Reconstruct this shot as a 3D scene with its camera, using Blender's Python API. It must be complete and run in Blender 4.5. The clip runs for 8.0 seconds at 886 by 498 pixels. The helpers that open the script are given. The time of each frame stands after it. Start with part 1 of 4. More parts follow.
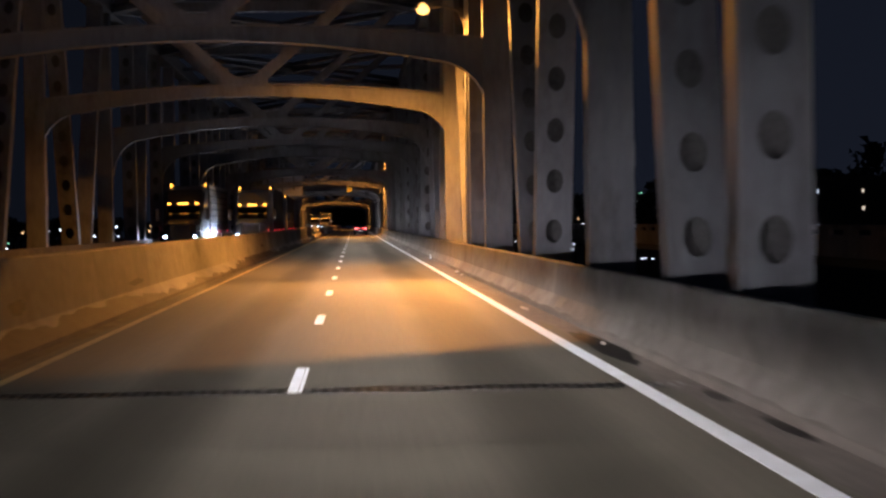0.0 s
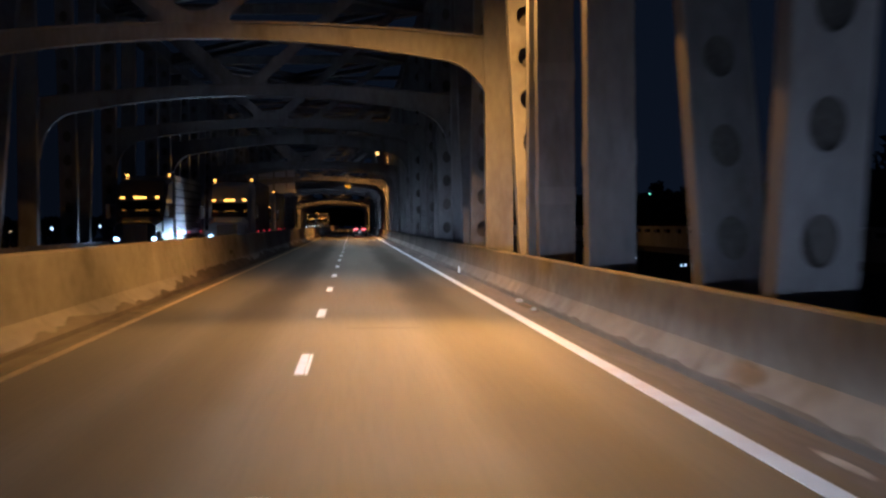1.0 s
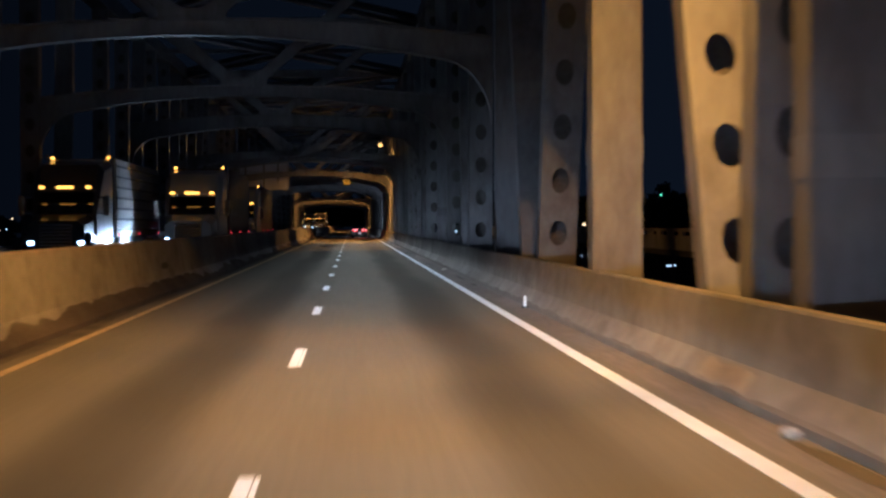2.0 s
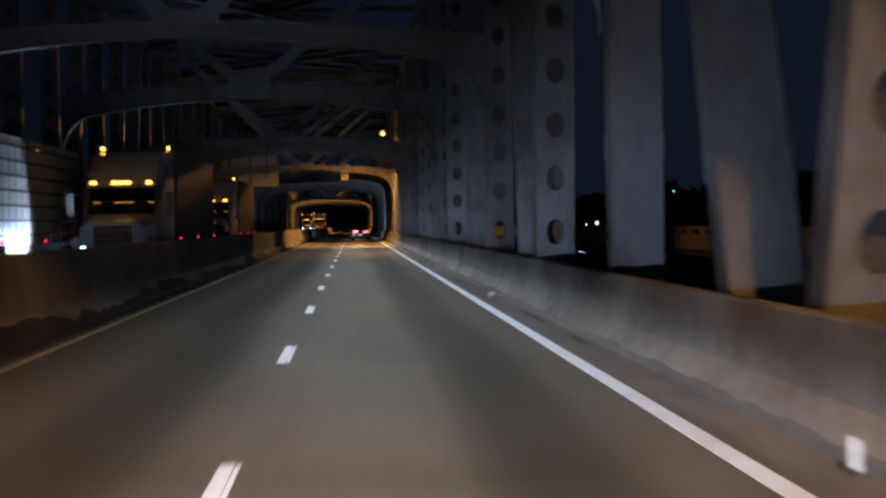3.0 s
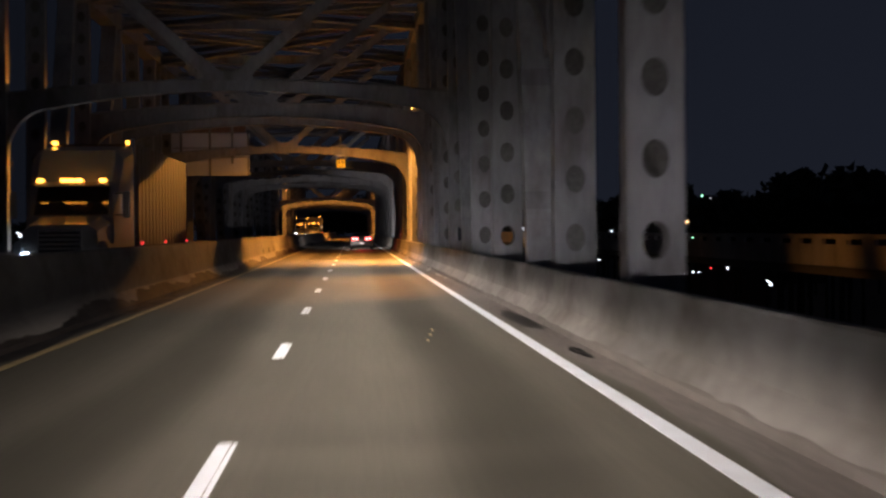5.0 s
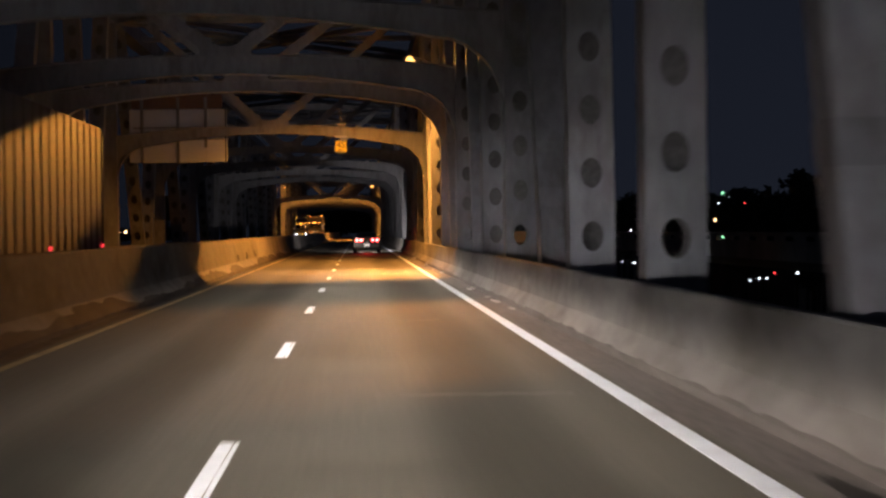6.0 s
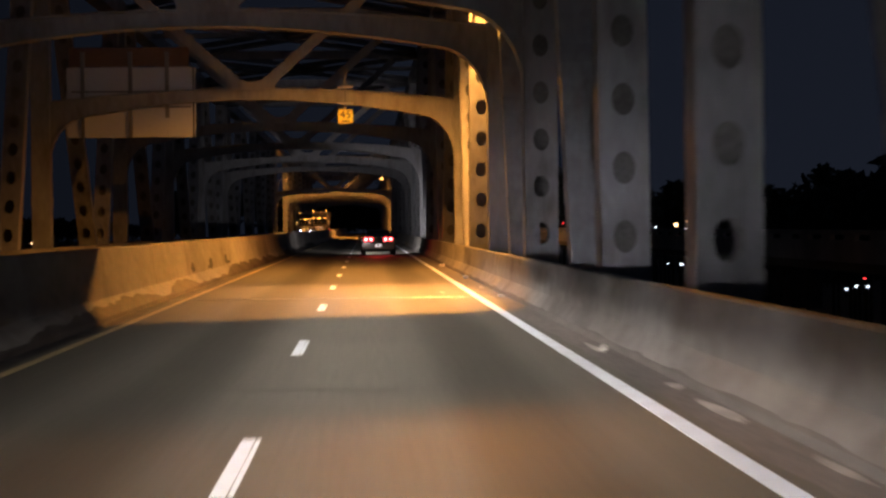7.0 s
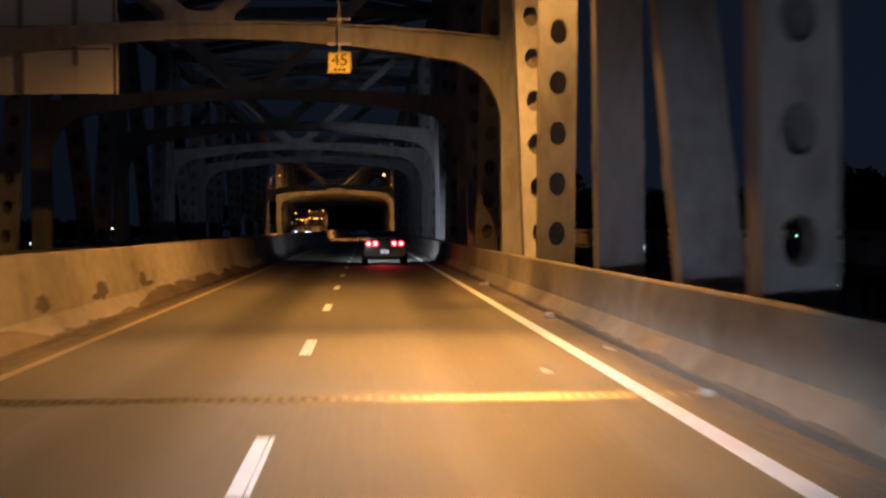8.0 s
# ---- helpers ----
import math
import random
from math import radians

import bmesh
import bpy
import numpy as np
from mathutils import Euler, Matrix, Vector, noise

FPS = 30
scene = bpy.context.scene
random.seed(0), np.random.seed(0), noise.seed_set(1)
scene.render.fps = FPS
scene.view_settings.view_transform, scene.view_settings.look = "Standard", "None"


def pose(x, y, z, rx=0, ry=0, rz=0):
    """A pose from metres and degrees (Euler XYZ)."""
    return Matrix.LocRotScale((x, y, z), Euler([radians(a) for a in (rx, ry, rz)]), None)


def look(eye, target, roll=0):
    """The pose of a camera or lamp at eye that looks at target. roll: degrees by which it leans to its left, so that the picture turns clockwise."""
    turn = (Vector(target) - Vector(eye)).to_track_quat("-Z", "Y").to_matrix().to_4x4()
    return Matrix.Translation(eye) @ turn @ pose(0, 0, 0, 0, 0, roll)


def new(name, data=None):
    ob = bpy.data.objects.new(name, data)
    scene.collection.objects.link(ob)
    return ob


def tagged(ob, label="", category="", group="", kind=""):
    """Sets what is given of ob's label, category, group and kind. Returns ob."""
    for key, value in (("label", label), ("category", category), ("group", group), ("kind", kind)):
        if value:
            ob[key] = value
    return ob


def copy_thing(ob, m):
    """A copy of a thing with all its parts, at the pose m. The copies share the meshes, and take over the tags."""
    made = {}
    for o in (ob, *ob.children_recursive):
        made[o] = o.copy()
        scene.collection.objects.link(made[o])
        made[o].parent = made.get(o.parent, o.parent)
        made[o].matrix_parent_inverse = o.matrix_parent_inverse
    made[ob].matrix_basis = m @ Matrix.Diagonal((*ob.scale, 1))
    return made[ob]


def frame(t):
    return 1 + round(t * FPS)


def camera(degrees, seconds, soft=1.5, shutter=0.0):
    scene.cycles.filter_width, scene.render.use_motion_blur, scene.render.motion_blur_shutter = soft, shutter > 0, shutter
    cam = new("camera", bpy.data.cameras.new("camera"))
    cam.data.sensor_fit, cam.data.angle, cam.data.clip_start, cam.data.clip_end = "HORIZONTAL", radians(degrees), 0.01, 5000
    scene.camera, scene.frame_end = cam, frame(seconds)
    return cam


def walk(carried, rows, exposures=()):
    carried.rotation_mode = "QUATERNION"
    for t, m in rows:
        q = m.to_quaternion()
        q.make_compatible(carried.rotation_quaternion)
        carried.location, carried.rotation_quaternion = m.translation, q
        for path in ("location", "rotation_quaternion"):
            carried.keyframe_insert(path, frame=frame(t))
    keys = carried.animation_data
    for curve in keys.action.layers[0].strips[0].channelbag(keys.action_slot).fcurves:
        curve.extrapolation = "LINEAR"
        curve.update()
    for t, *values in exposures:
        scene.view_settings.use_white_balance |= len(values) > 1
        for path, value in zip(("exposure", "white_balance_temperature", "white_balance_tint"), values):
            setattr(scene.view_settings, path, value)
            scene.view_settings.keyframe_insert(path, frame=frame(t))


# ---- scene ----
cam = camera(25.9, 8.0, soft=2.5, shutter=0.5)
PATH = [
    (0, (-0.07, 1.462, 1.574), (0.022, 3.459, 1.546), -0.9),
    (0.5, (-0.148, 12.673, 1.547), (-0.054, 14.671, 1.519), -0.7),
    (1, (-0.105, 24.014, 1.547), (-0.011, 26.011, 1.52), -0.6),
    (1.5, (-0.055, 35.756, 1.551), (0.038, 37.754, 1.526), -0.6),
    (2, (-0.015, 47.406, 1.542), (0.079, 49.403, 1.516), -0.3),
    (3.5, (0.205, 83.137, 1.51), (0.297, 85.135, 1.485), -1.0),
    (4, (0.111, 95.043, 1.487), (0.206, 97.041, 1.467), -0.1),
    (5.5, (0.312, 130.752, 1.511), (0.402, 132.75, 1.491), -0.7),
    (6, (0.27, 143.1, 1.484), (0.358, 145.097, 1.464), -0.7),
    (6.5, (0.25, 154.872, 1.494), (0.334, 156.87, 1.472), -0.7),
    (7, (0.192, 167.083, 1.536), (0.272, 169.081, 1.512), -0.6),
    (7.5, (0.138, 178.791, 1.528), (0.219, 180.789, 1.503), -0.4),
    (8, (0.091, 191.527, 1.514), (0.171, 193.525, 1.491), -0.6),
]
EXPOSURES = [(0.0, -0.15, 6150, 23), (0.6, -0.56, 5150, 16), (1.5, -0.82, 4850, 12), (2.1, -0.82, 4900, 10), (3.3, -0.3, 5120, 11), (4.2, 0.08, 5700, 15), (5.3, 0.2, 6750, 23), (6.5, 0.1, 6400, 20), (7.5, 0.05, 6150, 21), (8.0, -0.32, 5450, 13)]
walk(cam, [(t, look(eye, target, roll)) for t, eye, target, roll in PATH], EXPOSURES)

# ---------------------------------------------------------------- world and lights
world = bpy.data.worlds.new("night_sky")
scene.world = world
world.use_nodes = True
wn = world.node_tree.nodes
wl = world.node_tree.links
bg = wn["Background"]
wco = wn.new("ShaderNodeTexCoord")
wsep = wn.new("ShaderNodeSeparateXYZ")
wramp = wn.new("ShaderNodeValToRGB")
wl.new(wco.outputs["Generated"], wsep.inputs[0])
wl.new(wsep.outputs["Z"], wramp.inputs["Fac"])
wramp.color_ramp.elements[0].position = 0.0
wramp.color_ramp.elements[0].color = (0.0080, 0.0105, 0.0160, 1)
wramp.color_ramp.elements[1].position = 0.35
wramp.color_ramp.elements[1].color = (0.0052, 0.0070, 0.0112, 1)
wl.new(wramp.outputs["Color"], bg.inputs["Color"])
# the town's glow lies on the right bank; the sky darkens away from it
wglow = wn.new("ShaderNodeMapRange")
wglow.interpolation_type = "SMOOTHSTEP"
wglow.inputs["From Min"].default_value, wglow.inputs["From Max"].default_value = -0.45, 0.30
wglow.inputs["To Min"].default_value, wglow.inputs["To Max"].default_value = 0.30, 1.05
wl.new(wsep.outputs["X"], wglow.inputs["Value"])
wl.new(wglow.outputs[0], bg.inputs["Strength"])

SODIUM = (1.0, 0.405, 0.062)
LAMP_WATTS = 5000.0
THROW_WATTS = 25500.0
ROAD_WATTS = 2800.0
FILL_WATTS = 115.0
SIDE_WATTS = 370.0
# sodium street lamps on the truss legs: place of the bulb
STREET_LAMPS = [(2.30, 64.5, 8.55), (2.66, 228.5, 9.0), (2.6, 447.0, 8.5)]
LEFT_LAMPS = [(-10.8, 438.0, 8.3)]


# the lamp's beams: towards or along the traffic, degrees from straight down, half width, softness, share, spread across
THROWS = [(-1, 68, 25, 1.0, 1.08, 1.1), (-1, 38, 46, 1.0, 0.42, 0.9), (1, 61, 25, 1.0, 0.5, 1.3), (1, 34, 46, 1.0, 0.32, 0.9)]


def beam_lamp(name, at, target, watts, colour, size, cone, blend):
    data = bpy.data.lights.new(name, "SPOT")
    data.energy, data.color, data.shadow_soft_size = watts, colour, size
    data.spot_size, data.spot_blend = radians(cone), blend
    ob = new(name, data)
    ob.matrix_basis = look(at, target)
    return ob


for lx, ly, lz in STREET_LAMPS + LEFT_LAMPS:
    at = (lx, ly, lz - 0.24)
    if ly > 400:
        # the far lamps, seen only by what they light round them
        beam_lamp("sodium_light", at, (at[0] - 0.8, at[1] + 0.8, at[2] - 5.0), LAMP_WATTS * 2.7, SODIUM, 0.10, 170, 0.15)
        continue
    # the refractor throws most of the light along the carriageway, little across it, none above the lamp
    ob = beam_lamp("sodium_light", at, (at[0], at[1] + 1.0, at[2]), LAMP_WATTS, SODIUM, 0.10, 172, 0.30)
    ob.matrix_basis = pose(*at, 0, -9, 0) @ Matrix.Diagonal((0.50, 1, 1, 1))
    for way, angle, half, soft, share_of, spread in THROWS:
        reach = at[2] * math.tan(radians(angle))
        ob = beam_lamp("sodium_light", at, (-1.9, at[1] + way * reach, 0.0), THROW_WATTS * share_of, SODIUM, 0.10, 2 * half, soft)
        ob.matrix_basis = ob.matrix_basis @ Matrix.Diagonal((spread, 1, 1, 1))
# fixed spots added along the lane for the camera car's moving low beams: flat wide beams on the road, faint fill above
def headlight_fill(y, z, tilt, tall, wide, watts):
    ob = beam_lamp("headlight_fill", (0.2, y, z), (0.45, y + 10.0, z + 10.0 * math.tan(radians(tilt))), watts, HEAD_COLOUR, 0.0, 2 * tall, 1.0)
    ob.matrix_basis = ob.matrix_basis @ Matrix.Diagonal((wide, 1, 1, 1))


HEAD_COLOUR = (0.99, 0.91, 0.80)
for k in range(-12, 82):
    headlight_fill(k * 2.5, 0.95, -5.3, 5.2, 4.0, ROAD_WATTS)
# these run on past the camera's path, to brighten the far arches
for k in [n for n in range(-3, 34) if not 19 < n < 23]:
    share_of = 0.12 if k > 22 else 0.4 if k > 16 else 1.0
    headlight_fill(k * 12.0, 0.66, 5.5, 6.5, 4.6, FILL_WATTS * 0.75 * share_of)
    # added fill spots over the cut-off that brighten the middle of the struts
    beam_lamp("headlight_fill", (0.2, k * 12.0, 0.66), (-3.6, k * 12.0 + 32.0, 7.0), FILL_WATTS * 3.6 * share_of, (0.93, 0.95, 1.0), 0.0, 15, 1.0).scale = (1.7, 1, 1)
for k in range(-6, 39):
    # added spots on the kerb side that brighten the parapet and the truss posts
    beam_lamp("headlight_fill", (0.6, k * 5.5, 0.66), (3.6, k * 5.5 + 10.0, 1.35), SIDE_WATTS, (0.97, 0.97, 0.98), 0.0, 28, 1.0)


# ---------------------------------------------------------------- materials
def material(name, base, rough=0.6, metal=0.0, vary=0.25, scale=3.0, bump=0.15, spec=0.5, stretch=(1, 1, 1), stain=None, stain_scale=0.5, stain_amount=0.5, coat=0.0, powder=0.0):
    """A worn surface: two scales of variation in colour and roughness, and fine relief."""
    m = bpy.data.materials.new(name)
    m.use_nodes = True
    n, l = m.node_tree.nodes, m.node_tree.links
    b = n["Principled BSDF"]
    b.inputs["Roughness"].default_value = rough
    b.inputs["Metallic"].default_value = metal
    b.inputs["Specular IOR Level"].default_value = spec
    b.inputs["Coat Weight"].default_value = coat
    b.inputs["Diffuse Roughness"].default_value = powder
    geo = n.new("ShaderNodeNewGeometry")
    mp = n.new("ShaderNodeMapping")
    mp.inputs["Scale"].default_value = stretch
    l.new(geo.outputs["Position"], mp.inputs["Vector"])
    fine = n.new("ShaderNodeTexNoise")
    fine.inputs["Scale"].default_value, fine.inputs["Detail"].default_value = scale * 8, 6
    big = n.new("ShaderNodeTexNoise")
    big.inputs["Scale"].default_value, big.inputs["Detail"].default_value = scale * 0.35, 5
    for t in (fine, big):
        l.new(mp.outputs[0], t.inputs["Vector"])
    lo = tuple(c * (1 - vary) for c in base) + (1,)
    hi = tuple(min(1, c * (1 + vary)) for c in base) + (1,)
    ramp = n.new("ShaderNodeValToRGB")
    ramp.color_ramp.elements[0].position, ramp.color_ramp.elements[0].color = 0.3, lo
    ramp.color_ramp.elements[1].position, ramp.color_ramp.elements[1].color = 0.7, hi
    mixf = n.new("ShaderNodeMath")
    mixf.operation = "MULTIPLY_ADD"
    l.new(fine.outputs["Fac"], mixf.inputs[0])
    mixf.inputs[1].default_value = 0.45
    l.new(big.outputs["Fac"], mixf.inputs[2])
    sub = n.new("ShaderNodeMath")
    sub.operation = "SUBTRACT"
    l.new(mixf.outputs[0], sub.inputs[0])
    sub.inputs[1].default_value = 0.22
    l.new(sub.outputs[0], ramp.inputs["Fac"])
    colour = ramp.outputs["Color"]
    if stain:
        sn = n.new("ShaderNodeTexNoise")
        sn.inputs["Scale"].default_value, sn.inputs["Detail"].default_value = stain_scale, 8
        sn.inputs["Roughness"].default_value = 0.65
        l.new(mp.outputs[0], sn.inputs["Vector"])
        sr = n.new("ShaderNodeMapRange")
        sr.inputs["From Min"].default_value, sr.inputs["From Max"].default_value = 0.5, 0.72
        sr.inputs["To Max"].default_value = stain_amount
        l.new(sn.outputs["Fac"], sr.inputs["Value"])
        mx = n.new("ShaderNodeMix")
        mx.data_type = "RGBA"
        l.new(sr.outputs[0], mx.inputs["Factor"])
        l.new(colour, mx.inputs["A"])
        mx.inputs["B"].default_value = (*stain, 1)
        colour = mx.outputs["Result"]
    l.new(colour, b.inputs["Base Color"])
    rr = n.new("ShaderNodeMapRange")
    rr.inputs["To Min"].default_value, rr.inputs["To Max"].default_value = max(0.03, rough - 0.12), min(1, rough + 0.12)
    l.new(big.outputs["Fac"], rr.inputs["Value"])
    l.new(rr.outputs[0], b.inputs["Roughness"])
    if bump:
        bp = n.new("ShaderNodeBump")
        bp.inputs["Strength"].default_value, bp.inputs["Distance"].default_value = bump, 0.01
        l.new(fine.outputs["Fac"], bp.inputs["Height"])
        l.new(bp.outputs[0], b.inputs["Normal"])
    return m


def glow(name, colour, strength):
    m = bpy.data.materials.new(name)
    m.use_nodes = True
    b = m.node_tree.nodes["Principled BSDF"]
    b.inputs["Base Color"].default_value = (*colour, 1)
    b.inputs["Emission Color"].default_value = (*colour, 1)
    b.inputs["Emission Strength"].default_value = strength
    return m


def road_material():
    """Worn asphalt: polished wheel paths and a dark oil band along each lane, coarse grain."""
    m = material("asphalt", (0.149, 0.143, 0.114), rough=0.70, vary=0.13, scale=1.4, bump=0.15, spec=0.2, stretch=(1.6, 0.04, 1), stain=(0.085, 0.082, 0.067), stain_scale=0.7, stain_amount=0.35, powder=0.3)
    n, l = m.node_tree.nodes, m.node_tree.links
    b = n["Principled BSDF"]
    geo = n.new("ShaderNodeNewGeometry")
    sep = n.new("ShaderNodeSeparateXYZ")
    l.new(geo.outputs["Position"], sep.inputs[0])
    wob = n.new("ShaderNodeTexNoise")
    wob.inputs["Scale"].default_value = 0.06
    l.new(geo.outputs["Position"], wob.inputs["Vector"])
    add = n.new("ShaderNodeMath")
    add.operation = "MULTIPLY_ADD"
    l.new(wob.outputs["Fac"], add.inputs[0])
    add.inputs[1].default_value = 0.7
    l.new(sep.outputs["X"], add.inputs[2])
    # one period a lane, 3.15 m wide
    ph = n.new("ShaderNodeMath")
    ph.operation = "MULTIPLY_ADD"
    l.new(add.outputs[0], ph.inputs[0])
    ph.inputs[1].default_value = 2 * math.pi / 3.15
    ph.inputs[2].default_value = -2 * math.pi * (0.97 + 0.35 + 0.45) / 3.15
    cs = n.new("ShaderNodeMath")
    cs.operation = "COSINE"
    l.new(ph.outputs[0], cs.inputs[0])
    mr = n.new("ShaderNodeMapRange")
    mr.interpolation_type = "SMOOTHSTEP"
    mr.inputs["From Min"].default_value, mr.inputs["From Max"].default_value = 0.15, 1.0
    mr.inputs["To Min"].default_value, mr.inputs["To Max"].default_value = 1.0, 0.52
    l.new(cs.outputs[0], mr.inputs["Value"])
    old = b.inputs["Base Color"].links[0].from_socket
    mul = n.new("ShaderNodeMix")
    mul.data_type, mul.blend_type = "RGBA", "MULTIPLY"
    mul.inputs["Factor"].default_value = 1.0
    l.new(old, mul.inputs["A"])
    l.new(mr.outputs[0], mul.inputs["B"])
    l.new(mul.outputs["Result"], b.inputs["Base Color"])
    return m


ASPHALT = road_material()
CONCRETE = material("barrier_concrete", (0.27, 0.257, 0.232), rough=0.85, vary=0.32, scale=0.8, bump=0.30, stretch=(1, 0.45, 0.8), stain=(0.115, 0.102, 0.086), stain_scale=1.0, stain_amount=0.8, powder=0.5)


def per_piece(m, low, high):
    """Each piece that shares the material takes a tone of its own."""
    n, l = m.node_tree.nodes, m.node_tree.links
    base = n["Principled BSDF"].inputs["Base Color"]
    old = base.links[0].from_socket
    info = n.new("ShaderNodeObjectInfo")
    tone = n.new("ShaderNodeMapRange")
    tone.inputs["To Min"].default_value, tone.inputs["To Max"].default_value = low, high
    l.new(info.outputs["Random"], tone.inputs["Value"])
    mul = n.new("ShaderNodeMix")
    mul.data_type, mul.blend_type = "RGBA", "MULTIPLY"
    mul.inputs["Factor"].default_value = 1.0
    l.new(old, mul.inputs["A"])
    l.new(tone.outputs[0], mul.inputs["B"])
    l.new(mul.outputs["Result"], base)


per_piece(CONCRETE, 0.78, 1.15)
STEEL = material("painted_steel", (0.285, 0.292, 0.308), rough=0.55, vary=0.26, scale=0.8, bump=0.10, stretch=(1, 1, 0.35), stain=(0.085, 0.06, 0.042), stain_scale=1.1, stain_amount=0.6)
# back covers: the shade inside the box members is put into this darker colour
STEEL_INSIDE = material("shaded_steel_inside", (0.145, 0.14, 0.135), rough=0.8, vary=0.4, scale=1.5, bump=0.1)
JOINT = material("joint_steel", (0.012, 0.011, 0.010), rough=0.5, metal=0.6, vary=0.3, scale=6)
FINGER = material("finger_steel", (0.026, 0.024, 0.021), rough=0.36, metal=0.3, vary=0.3, scale=6)
WHITE_PAINT = material("white_road_paint", (0.80, 0.87, 0.92), rough=0.6, vary=0.06, scale=6, bump=0.1, stain=(0.47, 0.49, 0.49), stain_scale=2.5, stain_amount=0.35, powder=0.5)
YELLOW_PAINT = material("yellow_road_paint", (0.46, 0.36, 0.17), rough=0.6, vary=0.18, scale=6, bump=0.1, stain=(0.13, 0.11, 0.08), stain_scale=2.0, stain_amount=0.7, powder=0.5)
DIRT = material("shoulder_dirt", (0.060, 0.052, 0.044), rough=0.8, vary=0.4, scale=4)
GUTTER = material("gutter_dirt", (0.10, 0.088, 0.075), rough=0.85, vary=0.5, scale=3)
GRIME = material("splash_grime", (0.085, 0.070, 0.057), rough=0.9, vary=0.5, scale=2.0, stretch=(1, 0.4, 1), stain=(0.15, 0.13, 0.11), stain_scale=1.5, stain_amount=0.6)
MORTAR = material("pale_mortar", (0.33, 0.30, 0.26), rough=0.9, vary=0.25, scale=2.0)
SMEAR = material("rubber_smear", (0.055, 0.05, 0.045), rough=0.8, vary=0.4, scale=4)
SILT = material("lightened_shoulder_silt", (0.165, 0.150, 0.132), rough=0.9, vary=0.35, scale=1.2, stretch=(1.5, 0.15, 1), stain=(0.10, 0.09, 0.08), stain_scale=0.8, stain_amount=0.6, powder=0.5)
CHALK = material("pale_silt", (0.42, 0.39, 0.35), rough=0.9, vary=0.35, scale=5, powder=0.5)
GRAVEL = material("pale_grit", (0.20, 0.185, 0.165), rough=0.9, vary=0.3, scale=8, powder=0.5)
SIGN_BACK = material("sign_sheet_metal", (0.58, 0.60, 0.68), rough=0.5, vary=0.08, scale=1.0, bump=0.03)
# the sign's top above the lamp's cut-off: its shade is put into a brown
SIGN_SHADED = material("shaded_sign_top", (0.16, 0.09, 0.06), rough=0.6, vary=0.2, scale=1.0)
SIGN_POST = material("galvanised_post", (0.22, 0.22, 0.23), rough=0.5, metal=0.4, vary=0.15, scale=3)
SIGN_YELLOW = material("yellow_sign_sheeting", (0.98, 0.80, 0.03), rough=0.45, vary=0.05, scale=4, bump=0.0)
BLACK = material("black_paint", (0.012, 0.012, 0.012), rough=0.5, vary=0.1)
RUBBER = material("tyre_rubber", (0.018, 0.018, 0.018), rough=0.85, vary=0.3, scale=5)
CHROME = material("chrome", (0.6, 0.6, 0.6), rough=0.18, metal=1.0, vary=0.08, bump=0.0)
CAB_WHITE = material("white_truck_paint", (0.40, 0.40, 0.42), rough=0.35, vary=0.06, scale=1, bump=0.0, coat=0.3)
CAB_DARK = material("dark_truck_paint", (0.06, 0.055, 0.06), rough=0.35, vary=0.1, scale=1, bump=0.0, coat=0.3)
TRAILER_WHITE = material("white_trailer_panel", (0.55, 0.53, 0.50), rough=0.5, vary=0.1, scale=1.0, bump=0.05)
TRAILER_TAN = material("tan_trailer_panel", (0.13, 0.10, 0.085), rough=0.5, vary=0.1, scale=1.0, bump=0.05)
CAR_PAINT = material("grey_car_paint", (0.09, 0.09, 0.095), rough=0.3, metal=0.3, vary=0.06, scale=2, bump=0.0, coat=0.6)
CAR_GLASS = material("dark_car_glass", (0.012, 0.012, 0.014), rough=0.08, vary=0.1, bump=0.0, coat=0.5)
MARK = material("faded_red_marking", (0.22, 0.06, 0.05), rough=0.5, vary=0.2, bump=0.0)
PLATE = material("number_plate", (0.75, 0.75, 0.74), rough=0.5, vary=0.04, bump=0.0)
LEAVES = material("night_foliage", (0.02, 0.026, 0.015), rough=0.8, vary=0.4, scale=0.3)
EARTH = material("dark_ground", (0.02, 0.021, 0.016), rough=0.95, vary=0.4, scale=0.02)
WALL_DARK = material("dark_building_wall", (0.05, 0.045, 0.04), rough=0.9, vary=0.2, scale=0.3)
GIRDER = material("weathered_parapet", (0.42, 0.41, 0.39), rough=0.8, vary=0.3, scale=0.6, stain=(0.16, 0.15, 0.14), stain_scale=0.4)
BULB = glow("sodium_bulb", (1.0, 0.50, 0.11), 4.2)
AMBER = glow("amber_marker", (1.0, 0.45, 0.05), 7.0)
RED_TAIL = glow("red_tail_light", (1.0, 0.03, 0.035), 3.0)
RED_HOT = glow("tail_light_heart", (1.0, 0.30, 0.28), 9.0)
RED_DIM = glow("dim_red_glow", (1.0, 0.05, 0.06), 1.6)
# the plate itself glows: the light falling on it is put into its material
PLATE_GLOW = glow("plate_glow", (1.0, 0.92, 0.88), 0.8)
WHITE_HEAD = glow("white_headlight", (0.80, 0.93, 1.0), 6.0)
WINDOW_WARM = glow("lit_window", (1.0, 0.85, 0.6), 0.8)
WINDOW_COOL = glow("lit_window_cool", (0.75, 0.9, 1.0), 0.8)
TOWN_WARM = glow("town_lamp_warm", (1.0, 0.62, 0.28), 4.0)
TOWN_COOL = glow("town_lamp_cool", (0.8, 0.93, 1.0), 4.0)
TOWN_RED = glow("town_lamp_red", (1.0, 0.05, 0.05), 3.0)
TOWN_GREEN = glow("town_lamp_green", (0.3, 1.0, 0.5), 3.0)


